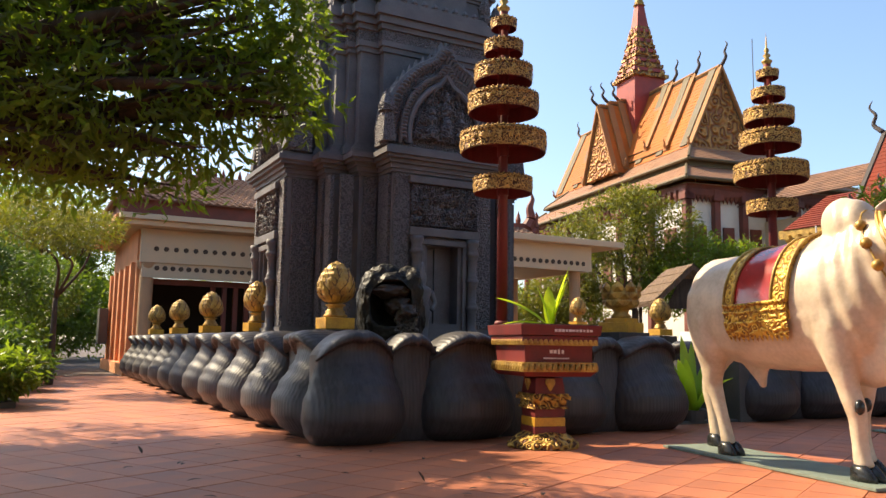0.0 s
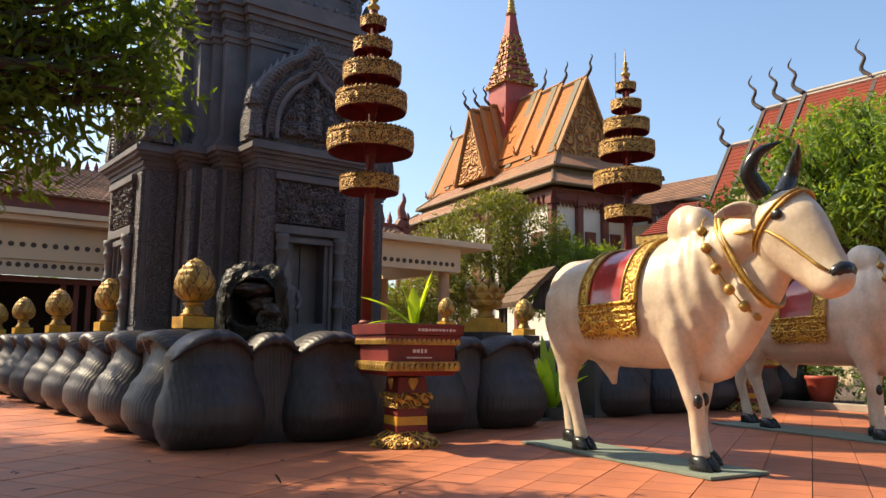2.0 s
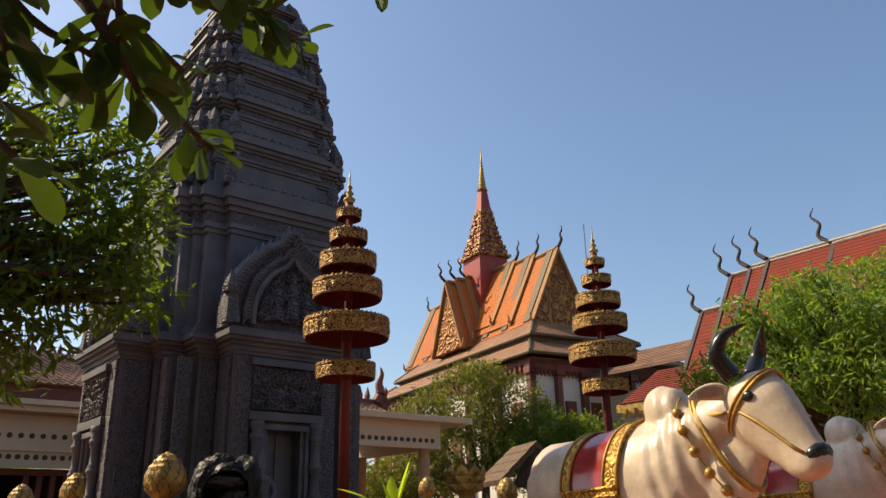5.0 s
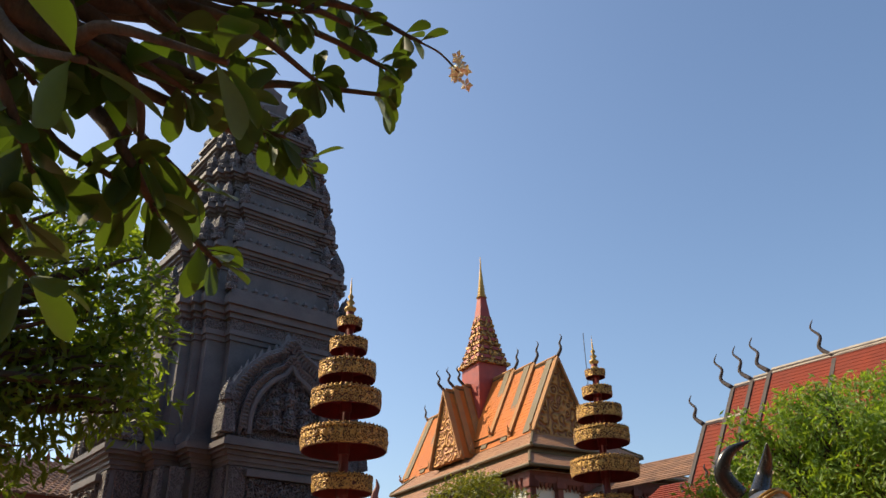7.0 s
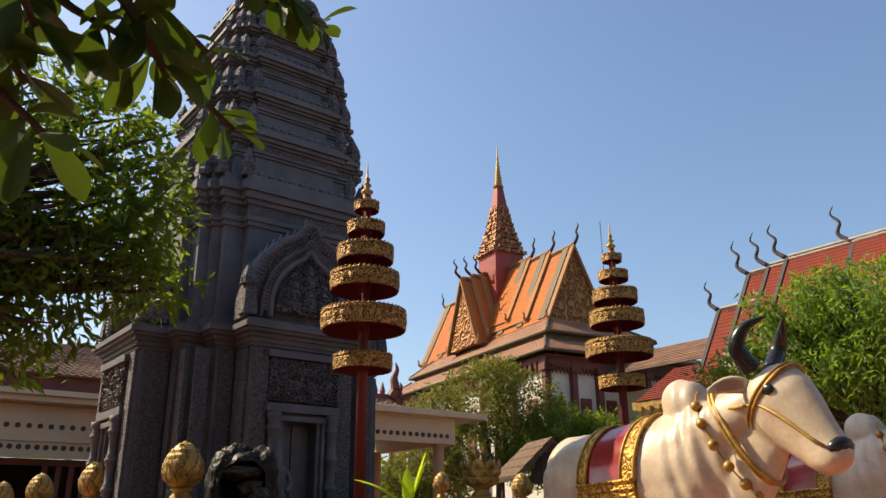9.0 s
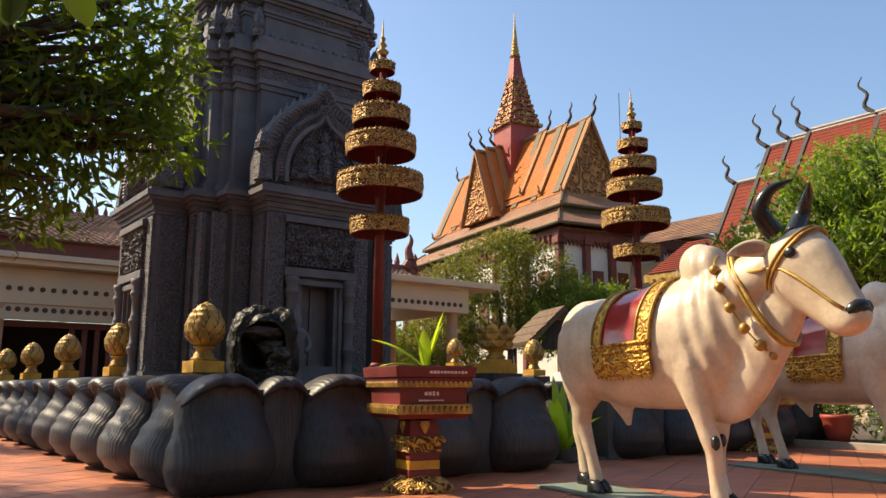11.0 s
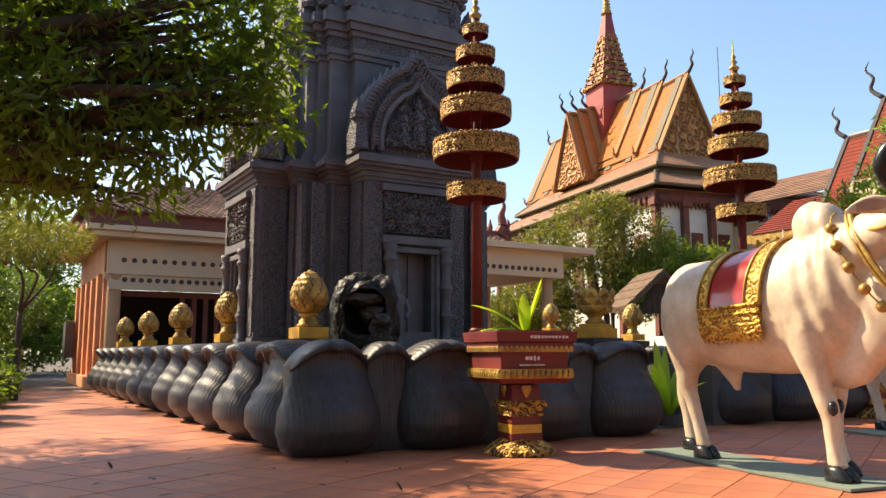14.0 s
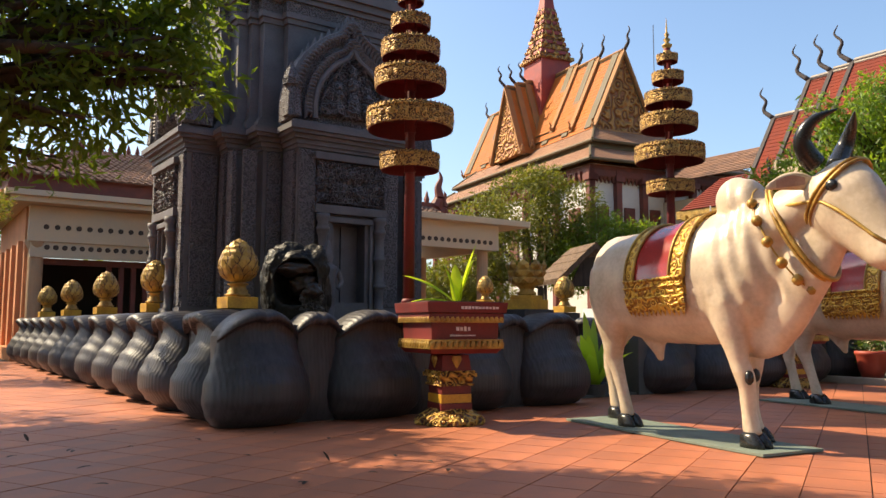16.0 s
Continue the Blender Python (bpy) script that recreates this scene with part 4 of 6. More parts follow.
    for sx in (-1, 1):
        pts = smooth_path([(sx * 0.12, -2.97, 2.28), (sx * 0.20, -2.95, 2.37), (sx * 0.255, -2.96, 2.48), (sx * 0.225, -3.05, 2.61), (sx * 0.10, -3.18, 2.69)], 6)
        tube(bm, pts, [0.08 * (1 - (i / (len(pts) - 1)) ** 2.2) + 0.006 for i in range(len(pts))], 12)
        eye = bmesh.ops.create_icosphere(bm, subdivisions=2, radius=1)["verts"]
        for v in eye:
            v.co = Vector((HX * 0.34 + sx * 0.206 + v.co.x * 0.03, -3.19 + v.co.y * 0.06, 2.08 + v.co.z * 0.046))
    paint(1)
    # ears (0): cupped leaf shapes reaching out and back, and their lining (2)
    for sx in (-1, 1):
        line = smooth_path([(sx * 0.13, -2.93, 2.14), (sx * 0.22, -2.87, 2.16), (sx * 0.33, -2.80, 2.15), (sx * 0.43, -2.73, 2.11)], 3)
        lo = []
        for i, p in enumerate(line):
            t = i / (len(line) - 1)
            w = 0.012 + 0.062 * math.sin(math.pi * min(1, 0.22 + t * 0.78)) ** 0.8
            lo.append([p + Vector((0, 0.22 * w * math.cos(a), w * math.sin(a))) for a in [k / 8 * 2 * math.pi for k in range(8)]])
        rings(bm, lo)
    paint(0)
    for sx in (-1, 1):
        lo = smooth_path([(sx * 0.19, -2.905, 2.155), (sx * 0.29, -2.84, 2.155), (sx * 0.38, -2.78, 2.13)], 3)
        a = [bm.verts.new(p + Vector((0, -0.012, 0.045 * math.sin(math.pi * (0.2 + 0.6 * i / (len(lo) - 1)))))) for i, p in enumerate(lo)]
        b = [bm.verts.new(p + Vector((0, -0.012, -0.045 * math.sin(math.pi * (0.2 + 0.6 * i / (len(lo) - 1)))))) for i, p in enumerate(lo)]
        for i in range(len(lo) - 1):
            bm.faces.new((a[i], a[i + 1], b[i + 1], b[i]))
    paint(2)
    # saddle cloth: red field (3), gold bands (4), fringe of hanging leaves

    def cloth(f0, f1, a0, a1, off, mi, nf=14, na=44):
        vs = []
        for i in range(nf + 1):
            f = f0 + (f1 - f0) * i / nf
            z, w, h = trunk_at(f)
            vs.append([])
            for j in range(na + 1):
                a = a0 + (a1 - a0) * j / na
                vs[-1].append(bm.verts.new((math.sin(a) * (w + off), -f, z + math.cos(a) * (h + off))))
        for i in range(nf):
            for j in range(na):
                bm.faces.new((vs[i][j], vs[i + 1][j], vs[i + 1][j + 1], vs[i][j + 1]))
        for line in ([r[0] for r in vs], [r[-1] for r in vs], vs[0], vs[-1]):   # turned edge
            e = []
            for v in line:
                z, w, h = trunk_at(-v.co.y)
                d = Vector((v.co.x, 0, v.co.z - z)).normalized()
                e.append(bm.verts.new(v.co - d * 0.05))
            for p, q, r, s in zip(line, line[1:], e[1:], e):
                bm.faces.new((p, q, r, s))
        paint(mi)
    A = radians(90)
    cloth(1.0, 1.62, -A, A, 0.018, 3)
    for f0, f1 in ((0.92, 1.06), (1.56, 1.74)):
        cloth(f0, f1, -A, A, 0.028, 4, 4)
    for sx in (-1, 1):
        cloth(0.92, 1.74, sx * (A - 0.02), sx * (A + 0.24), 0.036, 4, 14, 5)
        for a, r in ((A - 0.03, 0.017), (A + 0.08, 0.014), (A + 0.24, 0.016)):
            pts = []
            for i in range(23):
                f = 0.92 + 0.82 * i / 22
                z, w, h = trunk_at(f)
                pts.append((math.sin(sx * a) * (w + 0.04), -f, z + math.cos(a) * (h + 0.04)))
            tube(bm, pts, r, 6)
        for i in range(13):     # hanging leaves of the fringe
            f = 0.96 + 0.74 * i / 12
            z, w, h = trunk_at(f)
            a = A + 0.22
            top = Vector((math.sin(sx * a) * (w + 0.045), -f, z + math.cos(a) * (h + 0.045)))
            bot = Vector((math.sin(sx * (a + 0.34)) * (w + 0.03), -f + 0.02, z + math.cos(a + 0.34) * (h + 0.03)))
            mid = (top + bot) / 2
            q = [bm.verts.new(p) for p in (top + Vector((0, 0.045, 0)), mid + Vector((0, 0.048, 0)), bot, mid - Vector((0, 0.048, 0)), top - Vector((0, 0.045, 0)))]
            c = bm.verts.new(mid + Vector((sx * 0.028, 0, 0)))
            for j in range(5):
                bm.faces.new((q[j], q[(j + 1) % 5], c))
    paint(5)
    # raised edges of the upright bands
    for f in (0.92, 1.06, 1.56, 1.74):
        pts = []
        z, w, h = trunk_at(f)
        for j in range(33):
            a = -A + 2 * A * j / 32
            pts.append((math.sin(a) * (w + 0.032), -f, z + math.cos(a) * (h + 0.032)))
        tube(bm, pts, 0.015, 6)
    # halter, collar and bells
    def loop(f, z, w, h, tilt, r, x0=0.0, m=30):
        pts = [Vector((x0 + w * math.sin(a), -f - math.cos(a) * h * math.sin(tilt), z + math.cos(a) * h * math.cos(tilt))) for a in [k / m * 2 * math.pi for k in range(m + 1)]]
        tube(bm, pts, r, 6)
        return pts
    loop(2.72, 1.80, 0.232, 0.50, -0.56, 0.022)
    loop(2.68, 1.79, 0.238, 0.50, -0.56, 0.016)
    p = loop(2.54, 1.75, 0.262, 0.53, -0.56, 0.008)
    for i in range(4, 28, 2):
        q = p[i]
        lathe(bm, [(0.014, 0.04), (0.042, 0.016), (0.05, -0.014), (0.03, -0.044), (0.006, -0.055)], 8, (q.x * 1.06, q.y - 0.01, q.z))
    loop(3.1, 2.03, 0.232, 0.335, 0.75, 0.016, HX * 0.2)
    loop(3.06, 2.05, 0.232, 0.335, 0.75, 0.014, HX * 0.2)
    for sx in (-1, 1):
        tube(bm, [(sx * 0.2, -2.72, 1.98), (sx * 0.222, -2.95, 1.98), (sx * 0.226, -3.1, 1.96), (HX * 0.4 + sx * 0.222, -3.24, 1.89), (HX * 0.6 + sx * 0.180, -3.38, 1.78), (HX * 0.7 + sx * 0.158, -3.50, 1.68), (HX * 0.8 + sx * 0.125, -3.60, 1.61)], 0.015, 6)
    lathe(bm, [(0.03, -0.07), (0.07, 0), (0.05, 0.06), (0.01, 0.1)], 10, (HX * 0.2, -3.24, 2.2))
    paint(5)
    bmesh.ops.scale(bm, vec=(1, 0.93, 1), verts=bm.verts)
    me = bpy.data.meshes.new("cow_statue")
    bm.to_mesh(me)
    bm.free()
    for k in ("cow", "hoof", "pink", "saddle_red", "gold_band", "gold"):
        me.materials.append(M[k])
    return me


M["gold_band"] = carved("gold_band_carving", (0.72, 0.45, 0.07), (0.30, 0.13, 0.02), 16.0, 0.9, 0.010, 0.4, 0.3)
cow_data = cow_mesh()
for i, (x, y, rz) in enumerate(((6.01, 5.21, -8.4), (9.88, 5.42, -8.4))):
    bm = bmesh.new()
    add_box(bm, (0, 0, 0.012), (0.70, 2.66, 0.024), bev=0.003)
    ob = part("statue_board", bm, M["board"])
    ob.matrix_basis = pose(x - 0.2, y - 1.04, 0.012, 0, 0, rz)
    tagged(ob, "grey-green painted board under a cow statue", "board", "statue boards")
    cow = new("cow_statue", cow_data)
    cow.matrix_basis = pose(x, y, 0.03, 0, 0, rz)
    tagged(cow, "white painted cow statue with red saddle cloth and gold harness", "statue", "cow statues")


# ---- roofs ----
def slope(bm, a, b, c, d, rows, wave=0.0, cols=0, lift=0.03):
    """Tile courses on the quad a (low left), b (low right), c (high right), d (high left); each course overlaps the next."""
    a, b, c, d = map(Vector, (a, b, c, d))
    nrm = (b - a).cross(d - a).normalized()
    if nrm.z < 0:
        nrm = -nrm
    cols = cols or 1
    for r in range(rows):
        t0, t1 = r / rows, min(1, (r + 1.12) / rows)
        l0, r0, l1, r1 = a.lerp(d, t0), b.lerp(c, t0), a.lerp(d, t1), b.lerp(c, t1)
        lo, hi, un = [], [], []
        m = cols * 4 if wave else 1
        for i in range(m + 1):
            w = wave * (0.5 - 0.5 * math.cos(i / 4 * 2 * math.pi)) if wave else 0
            lo.append(bm.verts.new(l0.lerp(r0, i / m) + nrm * (lift + w)))
            hi.append(bm.verts.new(l1.lerp(r1, i / m) + nrm * (w * 0.9)))
            un.append(bm.verts.new(l0.lerp(r0, i / m) - nrm * 0.01))
        for i in range(m):
            bm.faces.new((lo[i], lo[i + 1], hi[i + 1], hi[i]))
            bm.faces.new((un[i], un[i + 1], lo[i + 1], lo[i]))


def slab(bm, pts, thick):
    """A flat polygon with thickness, downwards along its normal."""
    pts = [Vector(p) for p in pts]
    n = (pts[1] - pts[0]).cross(pts[2] - pts[0]).normalized()
    if n.z < 0:
        n = -n
    rings(bm, [[p - n * thick for p in pts], pts])


def chofa(bm, base, out, h, r=0.1):
    """A curling horn finial."""
    o = Vector(out)
    b = Vector(base)
    pts = smooth_path([b, b + o * 0.28 * h + Vector((0, 0, 0.28 * h)), b + o * 0.2 * h + Vector((0, 0, 0.55 * h)), b + o * 0.38 * h + Vector((0, 0, 0.8 * h)), b + o * 0.28 * h + Vector((0, 0, h))], 5)
    tube(bm, pts, [r * (1 - i / (len(pts) - 1)) ** 0.8 + 0.012 for i in range(len(pts))], 7)


def gable_roof(root, ridge_a, ridge_b, half, drop, mats, rows=16, lift=0.0, wide=0.35, horn=1.5, gable_a=True, gable_b=False, pediment=True):
    """A steep gabled roof from ridge point a to b (same height), with verge boards, a carved pediment and horn finials."""
    a, b = Vector(ridge_a), Vector(ridge_b)
    along = (b - a).normalized()
    side = Vector((along.y, -along.x, 0))
    for s in (-1, 1):
        ea, eb = a + side * s * half - Vector((0, 0, drop)), b + side * s * half - Vector((0, 0, drop))
        bm = bmesh.new()
        slope(bm, ea, eb, b, a, rows, lift=0.012)
        tagged(part("roof_slope", bm, mats["tile"], root), kind="stuff")
        bm = bmesh.new()
        slab(bm, [ea - Vector((0, 0, 0.03)), eb - Vector((0, 0, 0.03)), b - Vector((0, 0, 0.03)), a - Vector((0, 0, 0.03))], 0.12)
        part("roof_deck", bm, mats["trim"], root)
        for end, on, d in ((a, gable_a, -along), (b, gable_b, along)):
            if not on:
                continue
            e = end + side * s * half - Vector((0, 0, drop))
            up = Vector((0, 0, 0.1))
            bm = bmesh.new()
            q = [end + d * 0.18 + up, e + d * 0.18 + up, e + d * 0.18 - up * 1.2, end + d * 0.18 - up * 2.0]
            rings(bm, [[p - d * wide for p in q], q])
            part("verge_board", bm, mats["verge"], root)
            bm = bmesh.new()
            chofa(bm, e + d * 0.1, side * s + d * 0.2, horn * 0.4, 0.07)
            part("eave_horn", bm, mats["verge"], root)
    for end, on, d in ((a, gable_a, -along), (b, gable_b, along)):
        if on:
            bm = bmesh.new()
            chofa(bm, end + d * 0.15 + Vector((0, 0, 0.05)), d, horn, 0.085)
            part("horn_finial", bm, mats["horn"], root, smooth=True)
            if pediment:
                bm = bmesh.new()
                q = [end - Vector((0, 0, 0.35)), end + side * (half - 0.2) - Vector((0, 0, drop - 0.02)), end - side * (half - 0.2) - Vector((0, 0, drop - 0.02))]
                rings(bm, [[p - d * 0.35 for p in q], [p + d * 0.02 for p in q]])
                part("pediment", bm, mats["pediment"], root)
    bm = bmesh.new()
    tube(bm, [a + Vector((0, 0, 0.06)), b + Vector((0, 0, 0.06))], 0.09, 6)
    part("ridge_cap", bm, mats["ridge"], root)


def skirt(root, lo, hi, z0, z1, mats, rows=8):
    bm = bmesh.new()
    L = [(lo[0], lo[1]), (lo[2], lo[1]), (lo[2], lo[3]), (lo[0], lo[3])]
    H = [(hi[0], hi[1]), (hi[2], hi[1]), (hi[2], hi[3]), (hi[0], hi[3])]
    for i in range(4):
        j = (i + 1) % 4
        slope(bm, (*L[i], z0), (*L[j], z0), (*H[j], z1), (*H[i], z1), rows, lift=0.015)
    tagged(part("skirt_roof", bm, mats["skirt"], root), kind="stuff")
    bm = bmesh.new()
    for i in range(4):
        j = (i + 1) % 4
        p, q = Vector((*L[i], z0 - 0.06)), Vector((*L[j], z0 - 0.06))
        tube(bm, [p, q], 0.08, 6)
        tube(bm, [p + Vector((0, 0, 0.08)), Vector((*H[i], z1 + 0.05))], 0.07, 6)
    part("eave_trim", bm, mats["trim"], root)


# ---- temple hall with spire ----
M["skirt_tile"] = material("brown_roof_tile", (0.34, 0.17, 0.085), 0.65, 0, (0.25, 0.12, 0.065), 1.0, 0.3, 12)
temple = thing("temple_hall", "orange-roofed temple hall with stacked gables and a red and gold spire", "temple", (31.28, 33.76, 0), -10)
TM = {"tile": M["orange_roof"], "trim": M["olive"], "verge": M["tan"], "horn": M["grey"], "pediment": M["pediment"], "ridge": M["tan"], "skirt": M["skirt_tile"]}
CX, CY, RZ = 0.0, 0.0, 15.35
for k, (L1, L2, hw, dr, dz) in enumerate(((7.35, 2.8, 1.95, 4.3, 0.0), (5.2, 2.1, 1.9, 4.2, 0.28), (3.2, 1.4, 1.8, 4.0, 0.5))):
    z = RZ + dz
    gable_roof(temple, (CX, CY - L1, z), (CX, CY + L1, z), hw, dr, TM, 22, gable_b=(k == 0), horn=1.15)
    gable_roof(temple, (CX - L2, CY, z - 0.25), (CX + L2, CY, z - 0.25), hw * 0.92, dr, TM, 22, gable_b=(k == 0), horn=1.15)
for L1, w in ((7.35, 0.3), (5.2, 0.28), (3.2, 0.26)):
    for sy in (-1, 1):
        for sx in (-1, 1):
            bm = bmesh.new()
            a, b = Vector((0, sy * (L1 - 0.25), RZ + 0.02 + (0.28 if L1 < 6 else 0) + (0.22 if L1 < 4 else 0))), Vector((sx * 1.92, sy * (L1 - 0.25), RZ - 4.2))
            q = [a, b, b - Vector((0, sy * 0.55, 0)), a - Vector((0, sy * 0.55, 0))]
            nn = Vector((sx * 4.3, 0, 1.95)).normalized() * 0.06
            rings(bm, [q, [p + nn for p in q]])
            part("roof_border", bm, M["olive"], temple)
body = lambda ax, bx: (CX - ax * 0.8, CY - bx, CX + ax, CY + bx * 0.76)
bm = bmesh.new()
add_box(bm, (CX + 0.5, CY - 1.0, 5.5), (4.6, 13.2, 11.0))
part("upper_wall", bm, M["tan"], temple)
skirt(temple, body(3.9, 8.9), body(2.3, 7.3), 10.05, 11.1, TM)
bm = bmesh.new()
add_box(bm, (CX + 0.4, CY - 1.1, 9.8), (6.6, 15.0, 0.5))
part("frieze", bm, M["olive"], temple)
skirt(temple, body(5.6, 10.6), body(3.8, 8.6), 8.7, 9.7, TM)
bm = bmesh.new()
add_box(bm, (CX + 0.55, CY - 1.3, 4.3), (8.9, 17.0, 8.6))
part("main_wall", bm, M["white"], temple)
bm = bmesh.new()
add_box(bm, (CX + 0.55, CY - 1.3, 8.35), (9.2, 17.3, 0.35))
n = 40
for i in range(n):
    t = (i + 0.5) / n
    lathe(bm, [(0.005, -0.55), (0.16, -0.2), (0.18, 0.05)], 5, (CX - 4.0 + 9.1 * t, CY - 9.95, 8.2))
    lathe(bm, [(0.005, -0.55), (0.16, -0.2), (0.18, 0.05)], 5, (CX - 4.05, CY - 9.9 + 17.2 * t, 8.2))
part("eave_frieze", bm, M["brownred"], temple)
for i in range(7):
    for x, y in ((CX - 4.0 + 9.1 * i / 6, CY - 9.95), (CX - 4.05, CY - 9.95 + 17.3 * i / 6)):
        bm = bmesh.new()
        add_box(bm, (x, y, 4.2), (0.3, 0.3, 8.2), bev=0.02)
        add_box(bm, (x, y, 7.9), (0.5, 0.5, 0.3), bev=0.02)
        part("column", bm, M["brownred"], temple)
for i in range(6):
    for x, y, w, d in ((CX - 3.25 + 9.1 * i / 6, CY - 9.82, 0.6, 0.14), (CX - 3.92, CY - 8.5 + 17.3 * i / 6, 0.14, 0.9)):
        bm = bmesh.new()
        add_box(bm, (x, y, 5.3), (w, d, 2.6), bev=0.02)
        part("window", bm, M["brownred"], temple)
# spire
bm = bmesh.new()
add_box(bm, (CX, CY, 15.0), (2.3, 2.3, 4.4), taper=0.86)
spire = part("spire_base", bm, M["spire_red"], temple)
zz, w = 16.9, 2.15
for k in range(5):
    bm = bmesh.new()
    add_box(bm, (CX, CY, zz + 0.1), (w * 1.12, w * 1.12, 0.2), bev=0.03)
    add_box(bm, (CX, CY, zz + 0.45), (w * 0.94, w * 0.94, 0.55), taper=0.9)
    for s in range(4):
        m = Matrix.Translation((CX, CY, 0)) @ Matrix.Rotation(s * math.pi / 2, 4, "Z")
        for dx, hh in ((0, 0.75), (-0.36, 0.5), (0.36, 0.5)):
            vs = lathe(bm, [(0.16 * w / 2.4, 0), (0.2 * w / 2.4, 0.2 * hh), (0.1 * w / 2.4, 0.5 * hh), (0.01, 0.75 * hh)], 6, (dx * w, -w * 0.5, zz + 0.15))
            bmesh.ops.transform(bm, matrix=m, verts=[v for r in vs for v in r])
    tier = part("spire_tier", bm, M["spire_gold"], temple)
    bm = bmesh.new()
    add_box(bm, (CX, CY, zz + 0.46), (w * 0.98, w * 0.98, 0.22), taper=0.95)
    part("red_band", bm, M["spire_red"], tier)
    zz += 0.66
    w *= 0.82
bm = bmesh.new()
add_box(bm, (CX, CY, zz + 0.75), (w * 1.0, w * 1.0, 1.7), taper=0.48)
part("spire_shaft", bm, M["spire_red"], temple)
bm = bmesh.new()
prof = [(0.36, zz + 1.5)]
for i in range(9):
    z0, r = zz + 1.6 + i * 0.22, 0.3 * (1 - i / 11)
    prof += [(r * 0.75, z0), (r, z0 + 0.08), (r * 0.75, z0 + 0.18)]
prof += [(0.05, zz + 3.7), (0.02, zz + 4.5), (0.004, 24.1)]
lathe(bm, prof, 12, (CX, CY, 0))
part("spire_tip", bm, M["gold"], temple, smooth=True)
bm = bmesh.new()
tube(bm, [(33.0, 27.0, 12.0), (33.0, 27.0, 17.6)], 0.03, 5)
tagged(part("lightning_rod", bm, M["steel"]), "thin grey metal rod rising behind the temple roof", "rod")

# ---- red-roofed hall ----
hall = thing("red_roofed_hall", "red-tiled temple hall with grey horn finials behind green trees", "temple", (0, -0.5, 0))
HM = {"tile": M["red_roof"], "trim": M["brownred"], "verge": M["grey"], "horn": M["grey"], "pediment": M["pediment"], "ridge": M["kerb"]}
for k, (y0, z, hw, dr) in enumerate(((15.9, 10.6, 2.7, 4.0), (15.0, 10.72, 2.8, 4.0), (14.2, 10.84, 2.9, 4.0))):
    gable_roof(hall, (28.3, y0, z), (28.3, 9.0, z), hw, dr, HM, 26, horn=1.55, gable_a=True, wide=0.16)
gable_roof(hall, (28.3, 11.6, 10.75), (28.3, -6.0, 10.75), 3.2, 4.2, HM, 26, horn=1.6, wide=0.16)
gable_roof(hall, (28.3, 8.0, 11.05), (28.3, -8.0, 11.05), 3.3, 4.2, HM, 26, horn=1.6, wide=0.16)
gable_roof(hall, (27.4, 16.9, 9.15), (27.4, 13.6, 9.15), 2.0, 3.0, HM, 18, horn=1.3, wide=0.16)
bm = bmesh.new()
add_box(bm, (28.3, 3.5, 3.5), (6.0, 24.5, 7.0))
part("wall", bm, M["cream"], hall)
bm = bmesh.new()
slope(bm, (23.6, 18.6, 5.35), (23.6, -6, 5.35), (26.2, -6, 6.9), (26.2, 18.6, 6.9), 14)
tagged(part("porch_roof", bm, M["red_roof"], hall), kind="stuff")
bm = bmesh.new()
add_box(bm, (23.7, 6.3, 5.2), (0.14, 25.0, 0.3))
for i in range(60):
    lathe(bm, [(0.005, -0.3), (0.14, -0.05), (0.15, 0.1)], 5, (23.64, -6 + 24.6 * (i + 0.5) / 60, 5.05))
part("porch_fringe", bm, M["gold"], hall)
for i in range(10):
    bm = bmesh.new()
    add_box(bm, (24.2, -5.4 + 2.6 * i, 2.5), (0.45, 0.45, 5.0), bev=0.02)
    part("porch_column", bm, M["cream"], hall)
    bm = bmesh.new()
    add_box(bm, (25.26, -4.0 + 2.6 * i, 2.6), (0.1, 1.5, 3.4), bev=0.02)
    part("dark_window", bm, M["glass"], hall)
bm = bmesh.new()
add_box(bm, (32.4, 21.0, 3.5), (5.0, 9.0, 7.0))
low_hall = part("lower_hall_wall", bm, M["cream"], hall)
bm = bmesh.new()
slope(bm, (28.4, 26, 7.6), (28.4, 16, 7.6), (31.5, 16, 9.2), (31.5, 26, 9.2), 12)
tagged(part("lower_hall_roof", bm, M["oldtile"], hall), kind="stuff")

# ---- pavilion behind the tower ----
pav = thing("pavilion", "cream and salmon pavilion with clay tile roof and pierced fascia", "building")
Y = 24.0


def fascia_board(bm, x0, x1, y, z0, z1):
    """A long board; its round vents are parts of their own."""
    add_box(bm, ((x0 + x1) / 2, y + 0.1, (z0 + z1) / 2), (x1 - x0, 0.2, z1 - z0))


bm = bmesh.new()
fascia_board(bm, 2.55, 12.0, Y + 0.05, 3.40, 4.42)
part("upper_fascia", bm, M["cream"], pav)
bm = bmesh.new()
fascia_board(bm, 2.62, 12.0, Y + 0.12, 2.95, 3.397)
part("lower_fascia", bm, M["cream"], pav)
# solid brown discs on the board, their colour standing for the shade in the vents
hole = bmesh.new()
lathe(hole, [(0.075, -0.012), (0.075, 0.012)], 12)
bmesh.ops.rotate(hole, cent=(0, 0, 0), matrix=Matrix.Rotation(math.pi / 2, 3, "X"), verts=hole.verts)
ho = part("vent_hole", hole, M["bark"], pav)
hole_me = ho.data
bpy.data.objects.remove(ho)


def holes(x0, x1, y, z, step, parent):
    x = x0
    while x < x1:
        o = new("vent_hole", hole_me)
        o.parent = parent
        o.matrix_basis = pose(x, y, z)
        x += step


